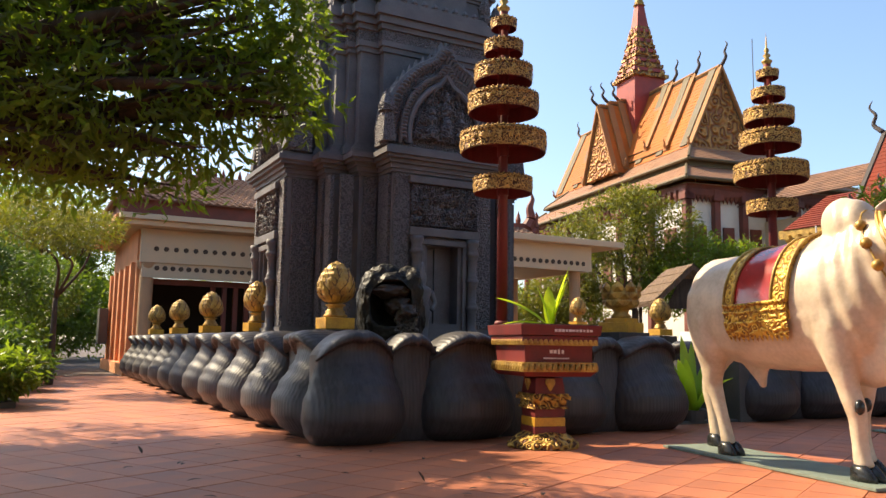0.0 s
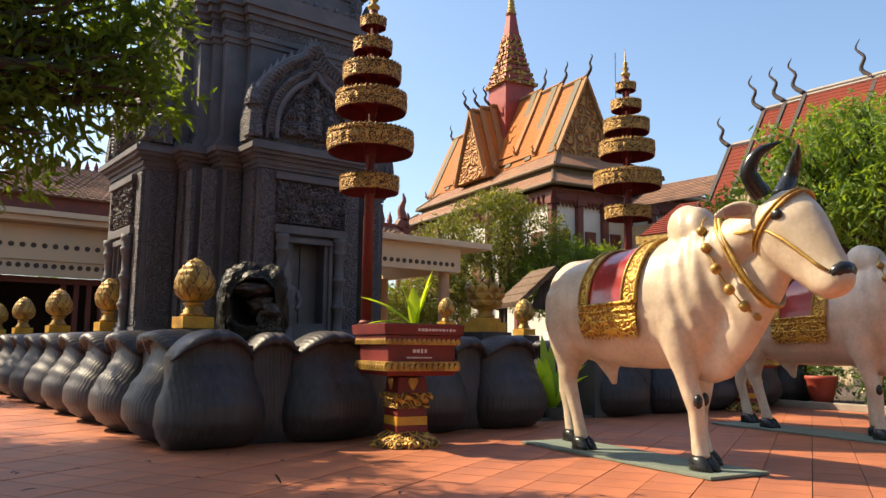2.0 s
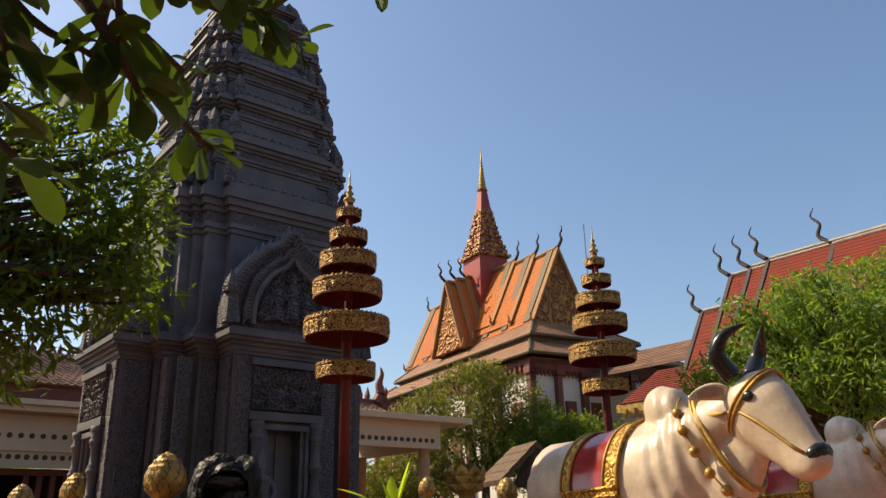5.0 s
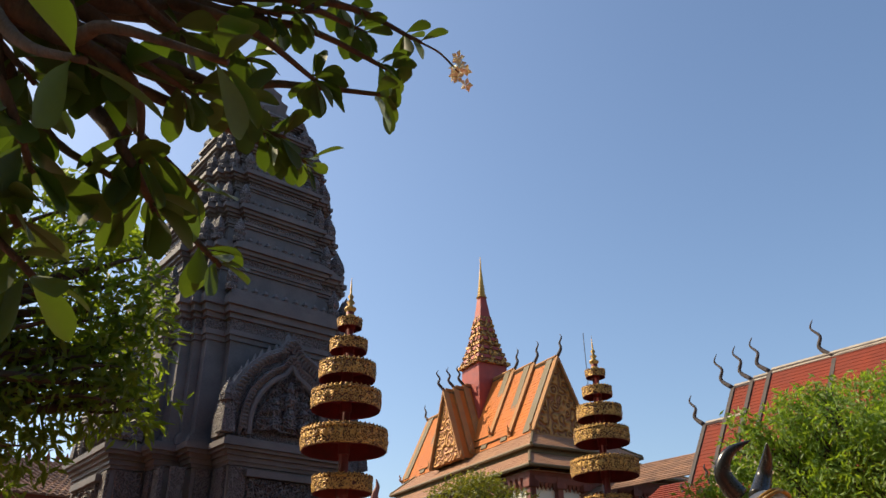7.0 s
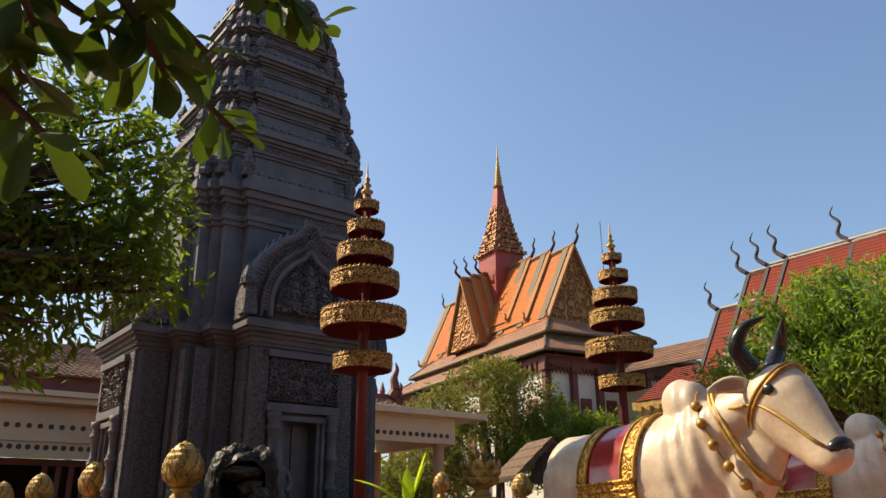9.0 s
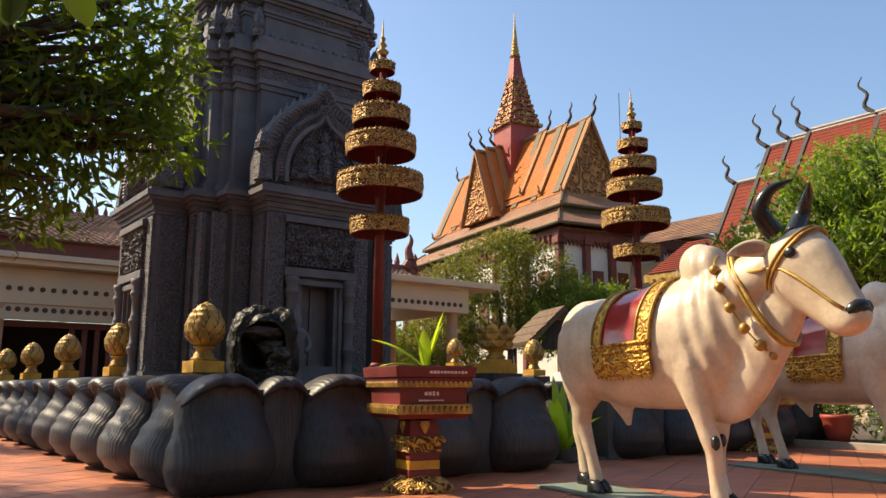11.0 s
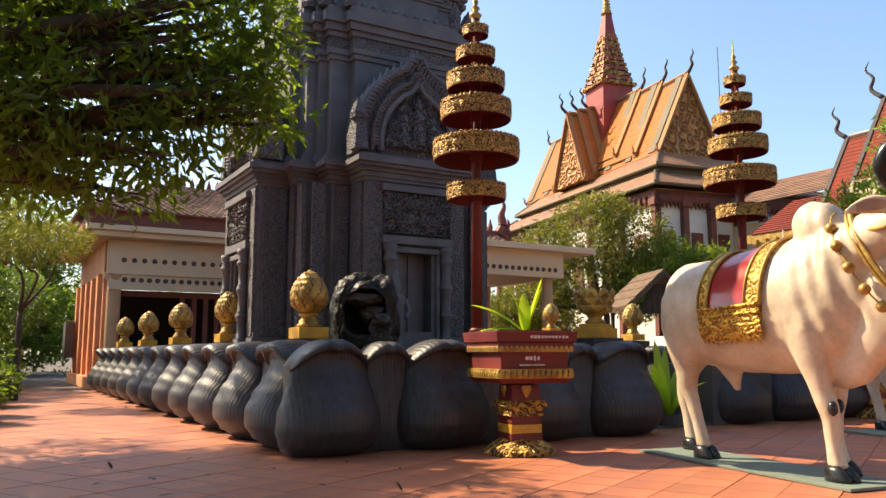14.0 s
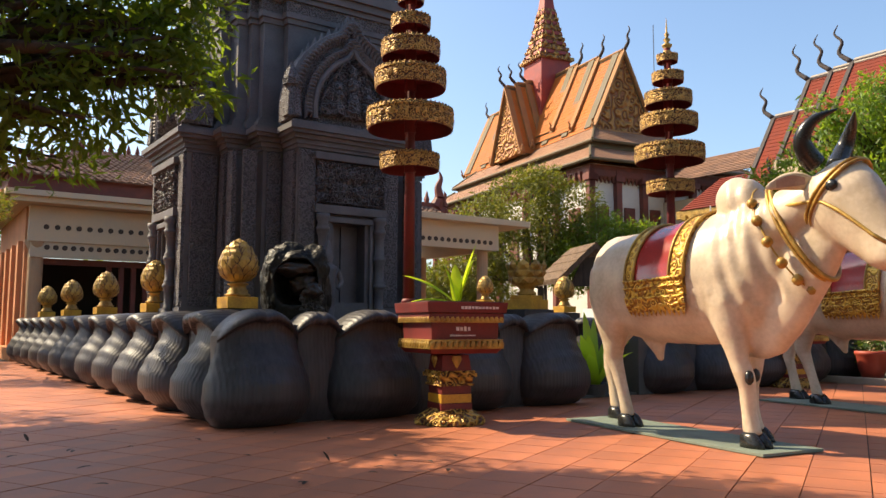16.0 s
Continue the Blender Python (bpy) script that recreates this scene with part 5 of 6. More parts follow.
holes(3.0, 6.9, Y + 0.04, 3.82, 0.29, pav)
holes(3.05, 6.9, Y + 0.11, 3.24, 0.235, pav)
bm = bmesh.new()
add_box(bm, (7.0, Y + 3.6, 4.68), (10.3, 8.6, 0.16), bev=0.01)
add_box(bm, (7.0, Y + 3.6, 4.52), (10.0, 8.3, 0.16), bev=0.01)
part("eave_slab", bm, M["cream"], pav)
bm = bmesh.new()
add_box(bm, (2.25, Y + 3.4, 4.5), (0.95, 7.6, 0.1), bev=0.01)
add_box(bm, (1.82, Y + 3.4, 4.62), (0.12, 7.6, 0.22), bev=0.01)
part("side_soffit", bm, M["salmon"], pav)
bm = bmesh.new()
add_box(bm, (7.1, Y - 0.35, 5.0), (10.3, 0.1, 0.46))
add_box(bm, (1.98, Y + 3.4, 5.0), (0.1, 7.4, 0.46))
part("red_board", bm, M["brownred"], pav)
bm = bmesh.new()
slope(bm, (1.7, Y - 0.6, 5.2), (12.4, Y - 0.6, 5.2), (12.4, Y + 4.4, 7.1), (4.6, Y + 4.4, 7.1), 16, 0.05, 46)
tagged(part("front_roof", bm, M["oldtile"], pav), kind="stuff")
bm = bmesh.new()
slope(bm, (1.7, Y + 7.6, 5.2), (1.7, Y - 0.6, 5.2), (4.6, Y + 4.4, 7.1), (4.6, Y + 7.6, 7.1), 14, 0.05, 30)
tagged(part("side_roof", bm, M["oldtile"], pav), kind="stuff")
bm = bmesh.new()
for i in range(26):
    lathe(bm, [(0.07, 0), (0.09, 0.1), (0.01, 0.36)], 5, (4.6 + 7.6 * i / 25, Y + 4.4, 7.1))
for i in range(8):
    lathe(bm, [(0.06, 0), (0.08, 0.1), (0.01, 0.34)], 5, (1.8 + 2.7 * i / 7, Y - 0.5 + 4.8 * i / 7, 5.35 + 1.75 * i / 7))
tagged(part("ridge_flame", bm, M["brownred"], pav), kind="stuff")
for x in (2.8, 7.2, 11.6):
    bm = bmesh.new()
    tube(bm, [(x, Y + 0.35, 0), (x, Y + 0.35, 3.3)], 0.2, 16)
    lathe(bm, [(0.22, 3.2), (0.27, 3.28), (0.3, 3.4), (0.3, 3.46)], 16, (x, Y + 0.35, 0))
    part("column", bm, M["column"], pav, smooth=False)
bm = bmesh.new()
add_box(bm, (2.68, Y + 3.9, 2.2), (0.3, 6.6, 4.5))
part("side_wall", bm, M["salmon"], pav)
for i in range(5):
    bm = bmesh.new()
    add_box(bm, (2.5, Y + 1.1 + 1.5 * i, 1.75), (0.2, 0.34, 3.4), bev=0.01)
    part("pilaster", bm, M["salmon"], pav)
    if i < 4:
        bm = bmesh.new()
        add_box(bm, (2.525, Y + 1.85 + 1.5 * i, 1.9), (0.06, 0.5, 1.9), bev=0.005)
        part("side_window", bm, M["brownred"], pav)
bm = bmesh.new()
add_box(bm, (2.42, Y + 3.7, 0.18), (0.34, 7.2, 0.36), bev=0.01)
part("plinth", bm, M["salmon"], pav)
# near-black back wall: the room's shade is put into its colour
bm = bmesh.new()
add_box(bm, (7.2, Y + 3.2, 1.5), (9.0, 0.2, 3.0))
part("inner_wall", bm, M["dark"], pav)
bm = bmesh.new()
add_box(bm, (7.2, Y + 0.5, 2.86), (8.8, 0.1, 0.18))
part("inner_beam", bm, M["brownred"], pav)
for i in range(9):
    bm = bmesh.new()
    add_box(bm, (4.85 + 0.36 * i, Y + 0.6, 1.4), (0.14, 0.12, 2.8))
    part("slat", bm, M["brownred"], pav)
bm = bmesh.new()
add_box(bm, (2.2, Y + 6.9, 1.55), (0.3, 0.9, 1.3), bev=0.01)
tagged(part("wall_sign", bm, M["slab"]), "grey board hung on the salmon pavilion wall", "sign")

# flat canopy on the right of the tower
canopy = thing("flat_canopy", "cream flat-roofed canopy with pierced fascia on round columns", "canopy", (-0.12, 0, -0.1))
Y2 = 20.0
bm = bmesh.new()
add_box(bm, (12.2, Y2 + 2.4, 4.62), (10.8, 5.6, 0.2), bev=0.015)
part("slab", bm, M["cream"], canopy)
bm = bmesh.new()
add_box(bm, (11.9, Y2 + 0.1, 4.1), (9.2, 0.2, 0.84))
add_box(bm, (16.4, Y2 + 2.4, 4.1), (0.2, 4.6, 0.84))
part("fascia", bm, M["cream"], canopy)
holes(8.4, 16.3, Y2 - 0.01, 3.93, 0.25, canopy)
for x, y in ((16.1, Y2 + 0.4), (12.6, Y2 + 0.4), (16.1, Y2 + 4.2)):
    bm = bmesh.new()
    tube(bm, [(x, y, 0), (x, y, 3.7)], 0.19, 14)
    part("column", bm, M["column"], canopy)
bm = bmesh.new()
slope(bm, (10.5, Y2 + 3.0, 4.95), (17.2, Y2 + 3.0, 4.95), (17.2, Y2 + 5.1, 5.85), (10.5, Y2 + 5.1, 5.85), 8, 0.05, 30)
tagged(part("tile_roof", bm, M["oldtile"], canopy), kind="stuff")
bm = bmesh.new()
for i in range(17):
    lathe(bm, [(0.1, 0), (0.13, 0.14), (0.01, 0.5)], 5, (11.4 + 5.6 * i / 16, Y2 + 5.2, 6.05))
chofa(bm, (17.4, Y2 + 5.2, 5.9), (0.5, 0, 0), 1.5, 0.24)
chofa(bm, (17.7, Y2 + 5.2, 5.7), (0.6, 0, 0), 0.9, 0.18)
add_box(bm, (14.5, Y2 + 5.2, 5.5), (6.4, 0.25, 1.1))
part("roof_flame", bm, M["brownred"], canopy)


# ---- things by the planters ----
def pedestal(x, y, z0, z1, w):
    bm = bmesh.new()
    add_box(bm, (x, y, (z0 + z1) / 2), (w, w, z1 - z0), bev=0.01)
    return tagged(part("bud_pedestal", bm, M["petal"]), "dark grey block carrying a gold bud", "pedestal", "gold bud pedestals")


pedestal(7.02, 7.75, 1.03, 1.27, 0.55)
root = thing("lotus_bowl", "open gold lotus bowl with incense sticks on a yellow plinth", "incense bowl", (7.02, 7.75, 1.27), 20)
bm = bmesh.new()
add_box(bm, (0, 0, 0.07), (0.46, 0.46, 0.14), bev=0.008)
add_box(bm, (0, 0, 0.17), (0.34, 0.34, 0.06), bev=0.008)
part("plinth", bm, M["yellow"], root)
bm = bmesh.new()
lathe(bm, [(0.13, 0.2), (0.15, 0.23), (0.1, 0.27), (0.12, 0.32), (0.2, 0.36), (0.25, 0.48), (0.24, 0.62), (0.22, 0.62), (0.2, 0.5)], 20)
part("bowl", bm, M["gold"], root, smooth=True)
for r in range(3):
    for i in range(9):
        bm = bmesh.new()
        a = (i + 0.5 * (r % 2)) / 9 * 2 * math.pi
        z = 0.38 + r * 0.1
        rr = 0.225 + 0.02 * r
        c = Vector((math.cos(a), math.sin(a), 0))
        u = Vector((-math.sin(a), math.cos(a), 0))
        q = [bm.verts.new(c * rr + u * dx + Vector((0, 0, z + dz))) for dx, dz in ((-0.07, -0.02), (0.07, -0.02), (0.085, 0.06), (0, 0.13), (-0.085, 0.06))]
        m = bm.verts.new(c * (rr + 0.045) + Vector((0, 0, z + 0.05)))
        for k in range(5):
            bm.faces.new((q[k], q[(k + 1) % 5], m))
        part("petal", bm, M["gold"], root)
rng = random.Random(4)
for i in range(9):
    bm = bmesh.new()
    dx, dy = rng.uniform(-0.1, 0.1), rng.uniform(-0.1, 0.1)
    tube(bm, [(dx, dy, 0.5), (dx * 1.5, dy * 1.5, rng.uniform(0.72, 0.85))], 0.006, 5)
    part("incense_stick", bm, M["brownred"], root)
for x, y, z in ((11.9, 12.1, 1.33), (13.0, 16.4, 1.6)):
    copy_thing(first, pose(x, y, z))
    pedestal(x, y, 0, z, 0.5)

bm = bmesh.new()
for k in range(4):
    add_box(bm, (8.2, 7.75 + 0.32 * k, 0.085 + 0.17 * k), (1.5, 0.34, 0.17), bev=0.01)
add_box(bm, (8.2, 7.5, 0.02), (1.7, 0.3, 0.05), bev=0.01)
tagged(part("steps", bm, M["slab"]), "dark stone steps between the lotus planters", "steps", kind="structure")
bm = bmesh.new()
add_box(bm, (9.02, 7.75, 0.45), (0.34, 0.9, 0.9), bev=0.02)
tagged(part("stair_wall", bm, M["slab"]), "low dark side wall of the steps", "wall", kind="structure")
rng = random.Random(9)
specs = []
for i in range(26):
    a = rng.uniform(0, 6.28)
    specs.append((math.cos(a) * 0.6, math.sin(a) * 0.6, rng.uniform(0.8, 2.0), rng.uniform(0.7, 1.25), rng.uniform(0.13, 0.19), rng.uniform(0.4, 1.2)))
strap_plant(8.05, 7.45, 0.1, specs, "leafy green ginger plant in a pot by the steps", "leafy_plant")
bm = bmesh.new()
lathe(bm, [(0.16, 0.03), (0.2, 0.2), (0.19, 0.2), (0.15, 0.12)], 18, (8.05, 7.45, 0))
tagged(part("plant_pot", bm, M["slab"]), "low dark pot holding the ginger plant", "pot")


# ---- foliage ----
def leaf_cloud(name, mat, parent, centres, count, size, seed, droop=0.3, width=0.36, tuft=6, label=""):
    """Many small folded leaves in tufts inside ellipsoids (x, y, z, rx, ry, rz), denser near the skin."""
    rng = np.random.default_rng(seed)
    vol = np.array([c[3] * c[4] * c[5] for c in centres]) ** 0.67
    pick = rng.choice(len(centres), count // tuft, p=vol / vol.sum())
    C = np.array(centres)[pick]
    d = rng.normal(size=(len(C), 3))
    d /= np.linalg.norm(d, axis=1)[:, None]
    r = rng.uniform(0.25, 1.0, len(C)) ** 0.55
    P = C[:, :3] + d * C[:, 3:6] * r[:, None]
    P = np.repeat(P, tuft, 0) + rng.normal(scale=size * 0.45, size=(len(P) * tuft, 3))
    D = np.repeat(d, tuft, 0) * 0.6 + rng.normal(size=P.shape) * 0.8 + np.array([0, 0, -droop])
    D /= np.linalg.norm(D, axis=1)[:, None]
    S = np.cross(D, rng.normal(size=P.shape))
    S /= np.linalg.norm(S, axis=1)[:, None]
    N = np.cross(S, D)
    ln = (size * rng.uniform(0.65, 1.25, len(P)))[:, None]
    w = ln * width * 0.5
    V = np.stack([P, P + D * ln * 0.42 + S * w + N * w * 0.3, P + D * ln - N * ln * 0.1, P + D * ln * 0.42 - S * w + N * w * 0.3, P + D * ln * 0.5], 1).reshape(-1, 3)
    k = np.arange(len(P))[:, None] * 5
    F = np.concatenate([k + [0, 1, 4], k + [1, 2, 4], k + [2, 3, 4], k + [3, 0, 4]])
    me = bpy.data.meshes.new(name)
    me.from_pydata(V.tolist(), [], F.tolist())
    me.materials.append(mat)
    ob = new(name, me)
    ob.parent = parent
    if label:
        ob["label"] = label
    return ob


def limbs(bm, base, tips, r0, rng, bend=0.3):
    for tip in tips:
        b, t = Vector(base), Vector(tip)
        mid1 = b.lerp(t, 0.35) + Vector((rng.uniform(-1, 1), rng.uniform(-1, 1), rng.uniform(0, 1))) * bend
        mid2 = b.lerp(t, 0.7) + Vector((rng.uniform(-1, 1), rng.uniform(-1, 1), rng.uniform(-0.3, 0.7))) * bend
        pts = smooth_path([b, mid1, mid2, t], 4)
        tube(bm, pts, [r0 * (1 - 0.85 * i / (len(pts) - 1)) for i in range(len(pts))], 6)


def tree(pos, fork, trunk_r, clumps, count, size, mat, seed, label, name="tree", droop=0.3, width=0.36):
    rng = random.Random(seed)
    root = thing(name, label, "tree", (0, 0, 0))
    bm = bmesh.new()
    p, f = Vector(pos), Vector(fork)
    pts = smooth_path([p, p.lerp(f, 0.4) + Vector((rng.uniform(-0.1, 0.1), rng.uniform(-0.1, 0.1), 0)), f], 4)
    tube(bm, pts, [trunk_r * (1.25 - 0.5 * i / (len(pts) - 1)) for i in range(len(pts))], 10)
    part("trunk", bm, M["bark"], root, smooth=True)
    for c in clumps:
        bm = bmesh.new()
        q = Vector(c[:3])
        limbs(bm, f, [q], trunk_r * 0.6, rng)
        limbs(bm, f.lerp(q, 0.6), [q + Vector((rng.uniform(-1, 1) * c[3], rng.uniform(-1, 1) * c[4], rng.uniform(-0.8, 0.8) * c[5])) * 0.8 for _ in range(4)], trunk_r * 0.22, rng, 0.15)
        part("limb", bm, M["bark"], root, smooth=True)
    tagged(leaf_cloud("crown", mat, root, clumps, count, size, seed, droop, width), kind="stuff")
    return root


# the dark tree that overhangs the court
rng = random.Random(21)
# the high clumps beyond y = 8 are added out of sight to shade the floor
clumps = [(1.55, 6.0, 3.75, 0.45, 0.45, 0.4), (1.45, 6.1, 4.35, 0.5, 0.5, 0.45), (1.72, 5.9, 3.25, 0.28, 0.3, 0.3), (1.1, 6.2, 3.6, 0.6, 0.5, 0.5), (1.0, 6.1, 4.8, 0.6, 0.5, 0.4), (-0.9, 6.4, 3.3, 1.1, 0.9, 0.75), (0.1, 6.2, 3.05, 0.9, 0.8, 0.6), (0.9, 6.1, 3.15, 0.6, 0.6, 0.5), (1.45, 5.9, 3.3, 0.42, 0.45, 0.38), (0.6, 6.3, 3.9, 0.9, 0.8, 0.65), (-0.4, 6.5, 4.3, 1.2, 1.0, 0.8), (1.2, 6.0, 4.0, 0.5, 0.5, 0.45), (0.5, 6.2, 4.8, 0.85, 0.8, 0.5), (-0.5, 6.2, 2.75, 0.9, 0.7, 0.45), (0.75, 6.0, 2.72, 0.45, 0.4, 0.28), (-2.0, 6.3, 3.6, 1.2, 1.2, 1.1), (-1.2, 7.4, 4.4, 1.3, 1.2, 1.0), (-0.4, 6.2, 5.3, 0.9, 0.8, 0.4), (-2.6, 4.6, 4.2, 1.3, 1.3, 1.0), (-1.6, 8.6, 4.2, 1.2, 1.2, 0.9), (-0.3, 8.2, 4.6, 1.2, 1.0, 0.8), (-0.9, 9.8, 4.6, 1.3, 1.1, 0.8), (-2.2, 12.5, 4.6, 1.2, 1.6, 0.8), (-0.3, 7.0, 2.6, 0.8, 0.6, 0.32), (0.45, 6.6, 2.5, 0.6, 0.5, 0.22), (-0.6, 9.0, 3.2, 0.9, 0.9, 0.5), (-1.6, 10.5, 5.2, 1.4, 1.2, 0.6)]
tree((-3.0, 7.0, 0), (-2.2, 6.8, 2.6), 0.2, clumps, 29000, 0.15, M["leaf"], 5, "large dark green leafy tree overhanging the tiled court", width=0.3)

# a tree added beside the walk, hidden by the front crown, to dapple the court
tree((-4.6, 11.0, 0), (-3.6, 10.6, 3.4), 0.18, [(-2.9, 10.6, 5.7, 1.1, 0.9, 0.4), (-1.5, 10.9, 5.8, 1.1, 0.9, 0.4), (-0.5, 10.9, 6.0, 0.7, 0.8, 0.35), (-2.6, 12.2, 5.7, 1.1, 1.0, 0.4), (-1.0, 12.6, 5.9, 0.9, 0.9, 0.4), (-3.9, 12.0, 5.4, 1.0, 1.0, 0.4)], 10000, 0.2, M["leaf"], 44, "leafy tree added beside the walk to shade the court")

# plumeria with big paddle leaves close above
root = thing("plumeria_tree", "plumeria tree with big paddle leaves and cream flowers overhead", "tree")
bm = bmesh.new()
tube(bm, smooth_path([(-2.6, 1.2, 0), (-2.4, 1.4, 1.3), (-1.9, 1.6, 2.5), (-0.67, 1.37, 3.26)], 4), [0.15 - 0.006 * i for i in range(13)], 10)
part("trunk", bm, M["bark"], root, smooth=True)
TIPS = [(0.85, 1.45, 3.52, 13, 0.19, 0), (1.27, 1.45, 3.80, 12, 0.18, 0), (1.12, 1.50, 4.01, 12, 0.19, 0), (0.73, 1.50, 3.20, 20, 0.17, 0), (0.78, 1.40, 3.88, 11, 0.19, 0), (1.39, 1.40, 4.03, 8, 0.15, 1), (0.63, 1.45, 3.80, 11, 0.20, 0), (0.48, 1.40, 3.19, 9, 0.20, 0), (0.28, 1.35, 3.11, 9, 0.21, 0), (0.21, 1.40, 3.42, 9, 0.22, 0), (0.39, 1.45, 3.56, 9, 0.22, 0), (0.57, 1.50, 3.54, 9, 0.21, 0), (-0.14, 1.30, 3.05, 8, 0.25, 0), (0.01, 1.30, 3.05, 8, 0.25, 0), (-0.26, 1.30, 2.87, 9, 0.26, 0), (-0.21, 1.35, 3.22, 8, 0.25, 0), (-0.26, 1.30, 2.67, 9, 0.26, 0), (0.06, 1.35, 2.65, 9, 0.25, 0), (0.23, 1.40, 2.58, 8, 0.24, 0), (0.56, 1.60, 2.57, 9, 0.20, 0), (0.11, 1.30, 2.71, 9, 0.25, 0), (-0.20, 1.30, 2.55, 9, 0.26, 0), (-0.20, 1.30, 2.36, 8, 0.26, 0), (-0.13, 1.30, 2.22, 7, 0.25, 0), (0.39, 1.50, 2.80, 6, 0.22, 0), (0.10, 0.60, 2.68, 4, 0.25, 0), (-0.25, 0.60, 2.50, 3, 0.24, 0), (1.02, 1.50, 4.12, 10, 0.18, 0), (1.27, 1.50, 3.69, 8, 0.19, 0), (0.89, 1.55, 3.16, 9, 0.16, 0)]


def paddle(bm, base, d, length, width, rng):
    """A plumeria leaf: stalk, paddle blade folded along a midrib."""
    d = Vector(d).normalized()
    s = d.cross(Vector((rng.uniform(-0.5, 0.5), rng.uniform(-0.5, 0.5), 1))).normalized()
    p = Vector(base)
    rows = []
    for i in range(10):
        t = i / 9
        w = width * 0.5 * (0.07, 0.12, 0.34, 0.58, 0.78, 0.92, 1.0, 0.97, 0.76, 0.12)[i]
        n = s.cross(d)
        rows.append([bm.verts.new(p - s * w + n * w * 0.25), bm.verts.new(p), bm.verts.new(p + s * w + n * w * 0.25)])
        p = p + d * (length / 9)
        d = (d + Vector((0, 0, -0.055))).normalized()
    for a, b in zip(rows, rows[1:]):
        for i in range(2):
            bm.faces.new((a[i], a[i + 1], b[i + 1], b[i]))


rng = random.Random(12)
hub = Vector((-0.67, 1.37, 3.26))
for (x, y, z, n, ln, out) in TIPS:
    tip = Vector((x, y, z))
    bm = bmesh.new()
    m1 = hub.lerp(tip, 0.4) + Vector((rng.uniform(-0.2, 0.2), rng.uniform(-0.2, 0.2), rng.uniform(-0.1, 0.3)))
    m2 = hub.lerp(tip, 0.75) + Vector((rng.uniform(-0.14, 0.14), rng.uniform(-0.14, 0.14), rng.uniform(-0.05, 0.18)))
    pts = smooth_path([hub, m1, m2, tip], 5)
    tube(bm, pts, [0.042 * (1 - i / (len(pts) - 1)) ** 1.5 + 0.011 for i in range(len(pts))], 8)
    branch = part("branch", bm, M["bark"], root, smooth=True)
    grow = (tip - pts[-3]).normalized()
    for i in range(n):
        a = i / n * 2 * math.pi * 1.9 + rng.uniform(-0.3, 0.3)
        u = grow.cross(Vector((0.3, 0.1, 1))).normalized()
        w = grow.cross(u)
        d = grow * rng.uniform(0.1, 0.8) + (u * math.cos(a) + w * math.sin(a)) * 0.9 + Vector((0, 0, -0.2))
        bm = bmesh.new()
        paddle(bm, tip - grow * rng.uniform(0, 0.12), d, ln * rng.uniform(0.75, 1.15), ln * 0.40, rng)
        part("leaf", bm, M["frangi"], branch, smooth=True)
    if out:
        stalk = (1.645, 1.400, 3.967)
        bm = bmesh.new()
        tube(bm, smooth_path([tip, tip.lerp(Vector(stalk), 0.5) + Vector((0, 0, 0.03)), stalk], 4), 0.006, 5)
        part("flower_stalk", bm, M["bark"], branch)
        for k in range(9):
            c = Vector(stalk) + Vector((rng.uniform(-0.05, 0.05), rng.uniform(-0.05, 0.05), rng.uniform(-0.09, 0.05)))
            bm = bmesh.new()
            ax = Vector((rng.uniform(-1, 1), rng.uniform(-1, 0.2), rng.uniform(-0.6, 0.8))).normalized()
            uu = ax.cross(Vector((0.2, 0.4, 1))).normalized()
            vv = ax.cross(uu)
            for q in range(5):
                aa = q / 5 * 2 * math.pi
                o = uu * math.cos(aa) + vv * math.sin(aa)
                sd = ax.cross(o)
                f = [bm.verts.new(c + v) for v in (Vector((0, 0, 0)), o * 0.022 + sd * 0.014 + ax * 0.012, o * 0.042 + ax * 0.01, o * 0.022 - sd * 0.014 + ax * 0.016)]
                bm.faces.new(f)
            part("flower", bm, M["flower"], branch)

# trees and beds further off
tree((19.8, 27.4, 0), (19.8, 27.4, 1.2), 0.1, [(18.2, 27.0, 2.0, 1.5, 1.2, 1.7), (20.0, 27.4, 2.4, 1.5, 1.2, 1.9), (21.6, 27.2, 2.0, 1.4, 1.2, 1.7), (16.6, 27.6, 1.8, 1.4, 1.2, 1.6)], 14000, 0.2, M["leaf_light"], 45, "sunlit yellow-green hedge tree behind the flat canopy")
tree((22.34, 24.53, 0), (22.34, 24.53, 2.68), 0.17, [(21.77, 24.96, 6.09, 1.99, 1.99, 1.7), (20.35, 26.23, 5.38, 1.42, 1.42, 1.42), (23.19, 23.82, 5.95, 1.7, 1.7, 1.42), (22.34, 24.53, 7.37, 1.28, 1.28, 0.71), (21.49, 25.1, 4.1, 2.13, 2.13, 1.28), (20.07, 26.38, 3.25, 1.7, 1.7, 1.28)], 19000, 0.192, M["leaf_light"], 31, "airy yellow-green tree before the temple")
tree((25.18, 22.54, 0), (25.18, 22.54, 1.83), 0.2, [(24.33, 22.97, 4.53, 1.85, 1.85, 1.42), (25.75, 21.69, 4.25, 1.7, 1.7, 1.28), (23.48, 23.68, 3.68, 1.7, 1.7, 1.28), (26.6, 20.84, 3.25, 1.7, 1.7, 1.14)], 20000, 0.204, M["leaf"], 32, "dense dark green tree before the temple")
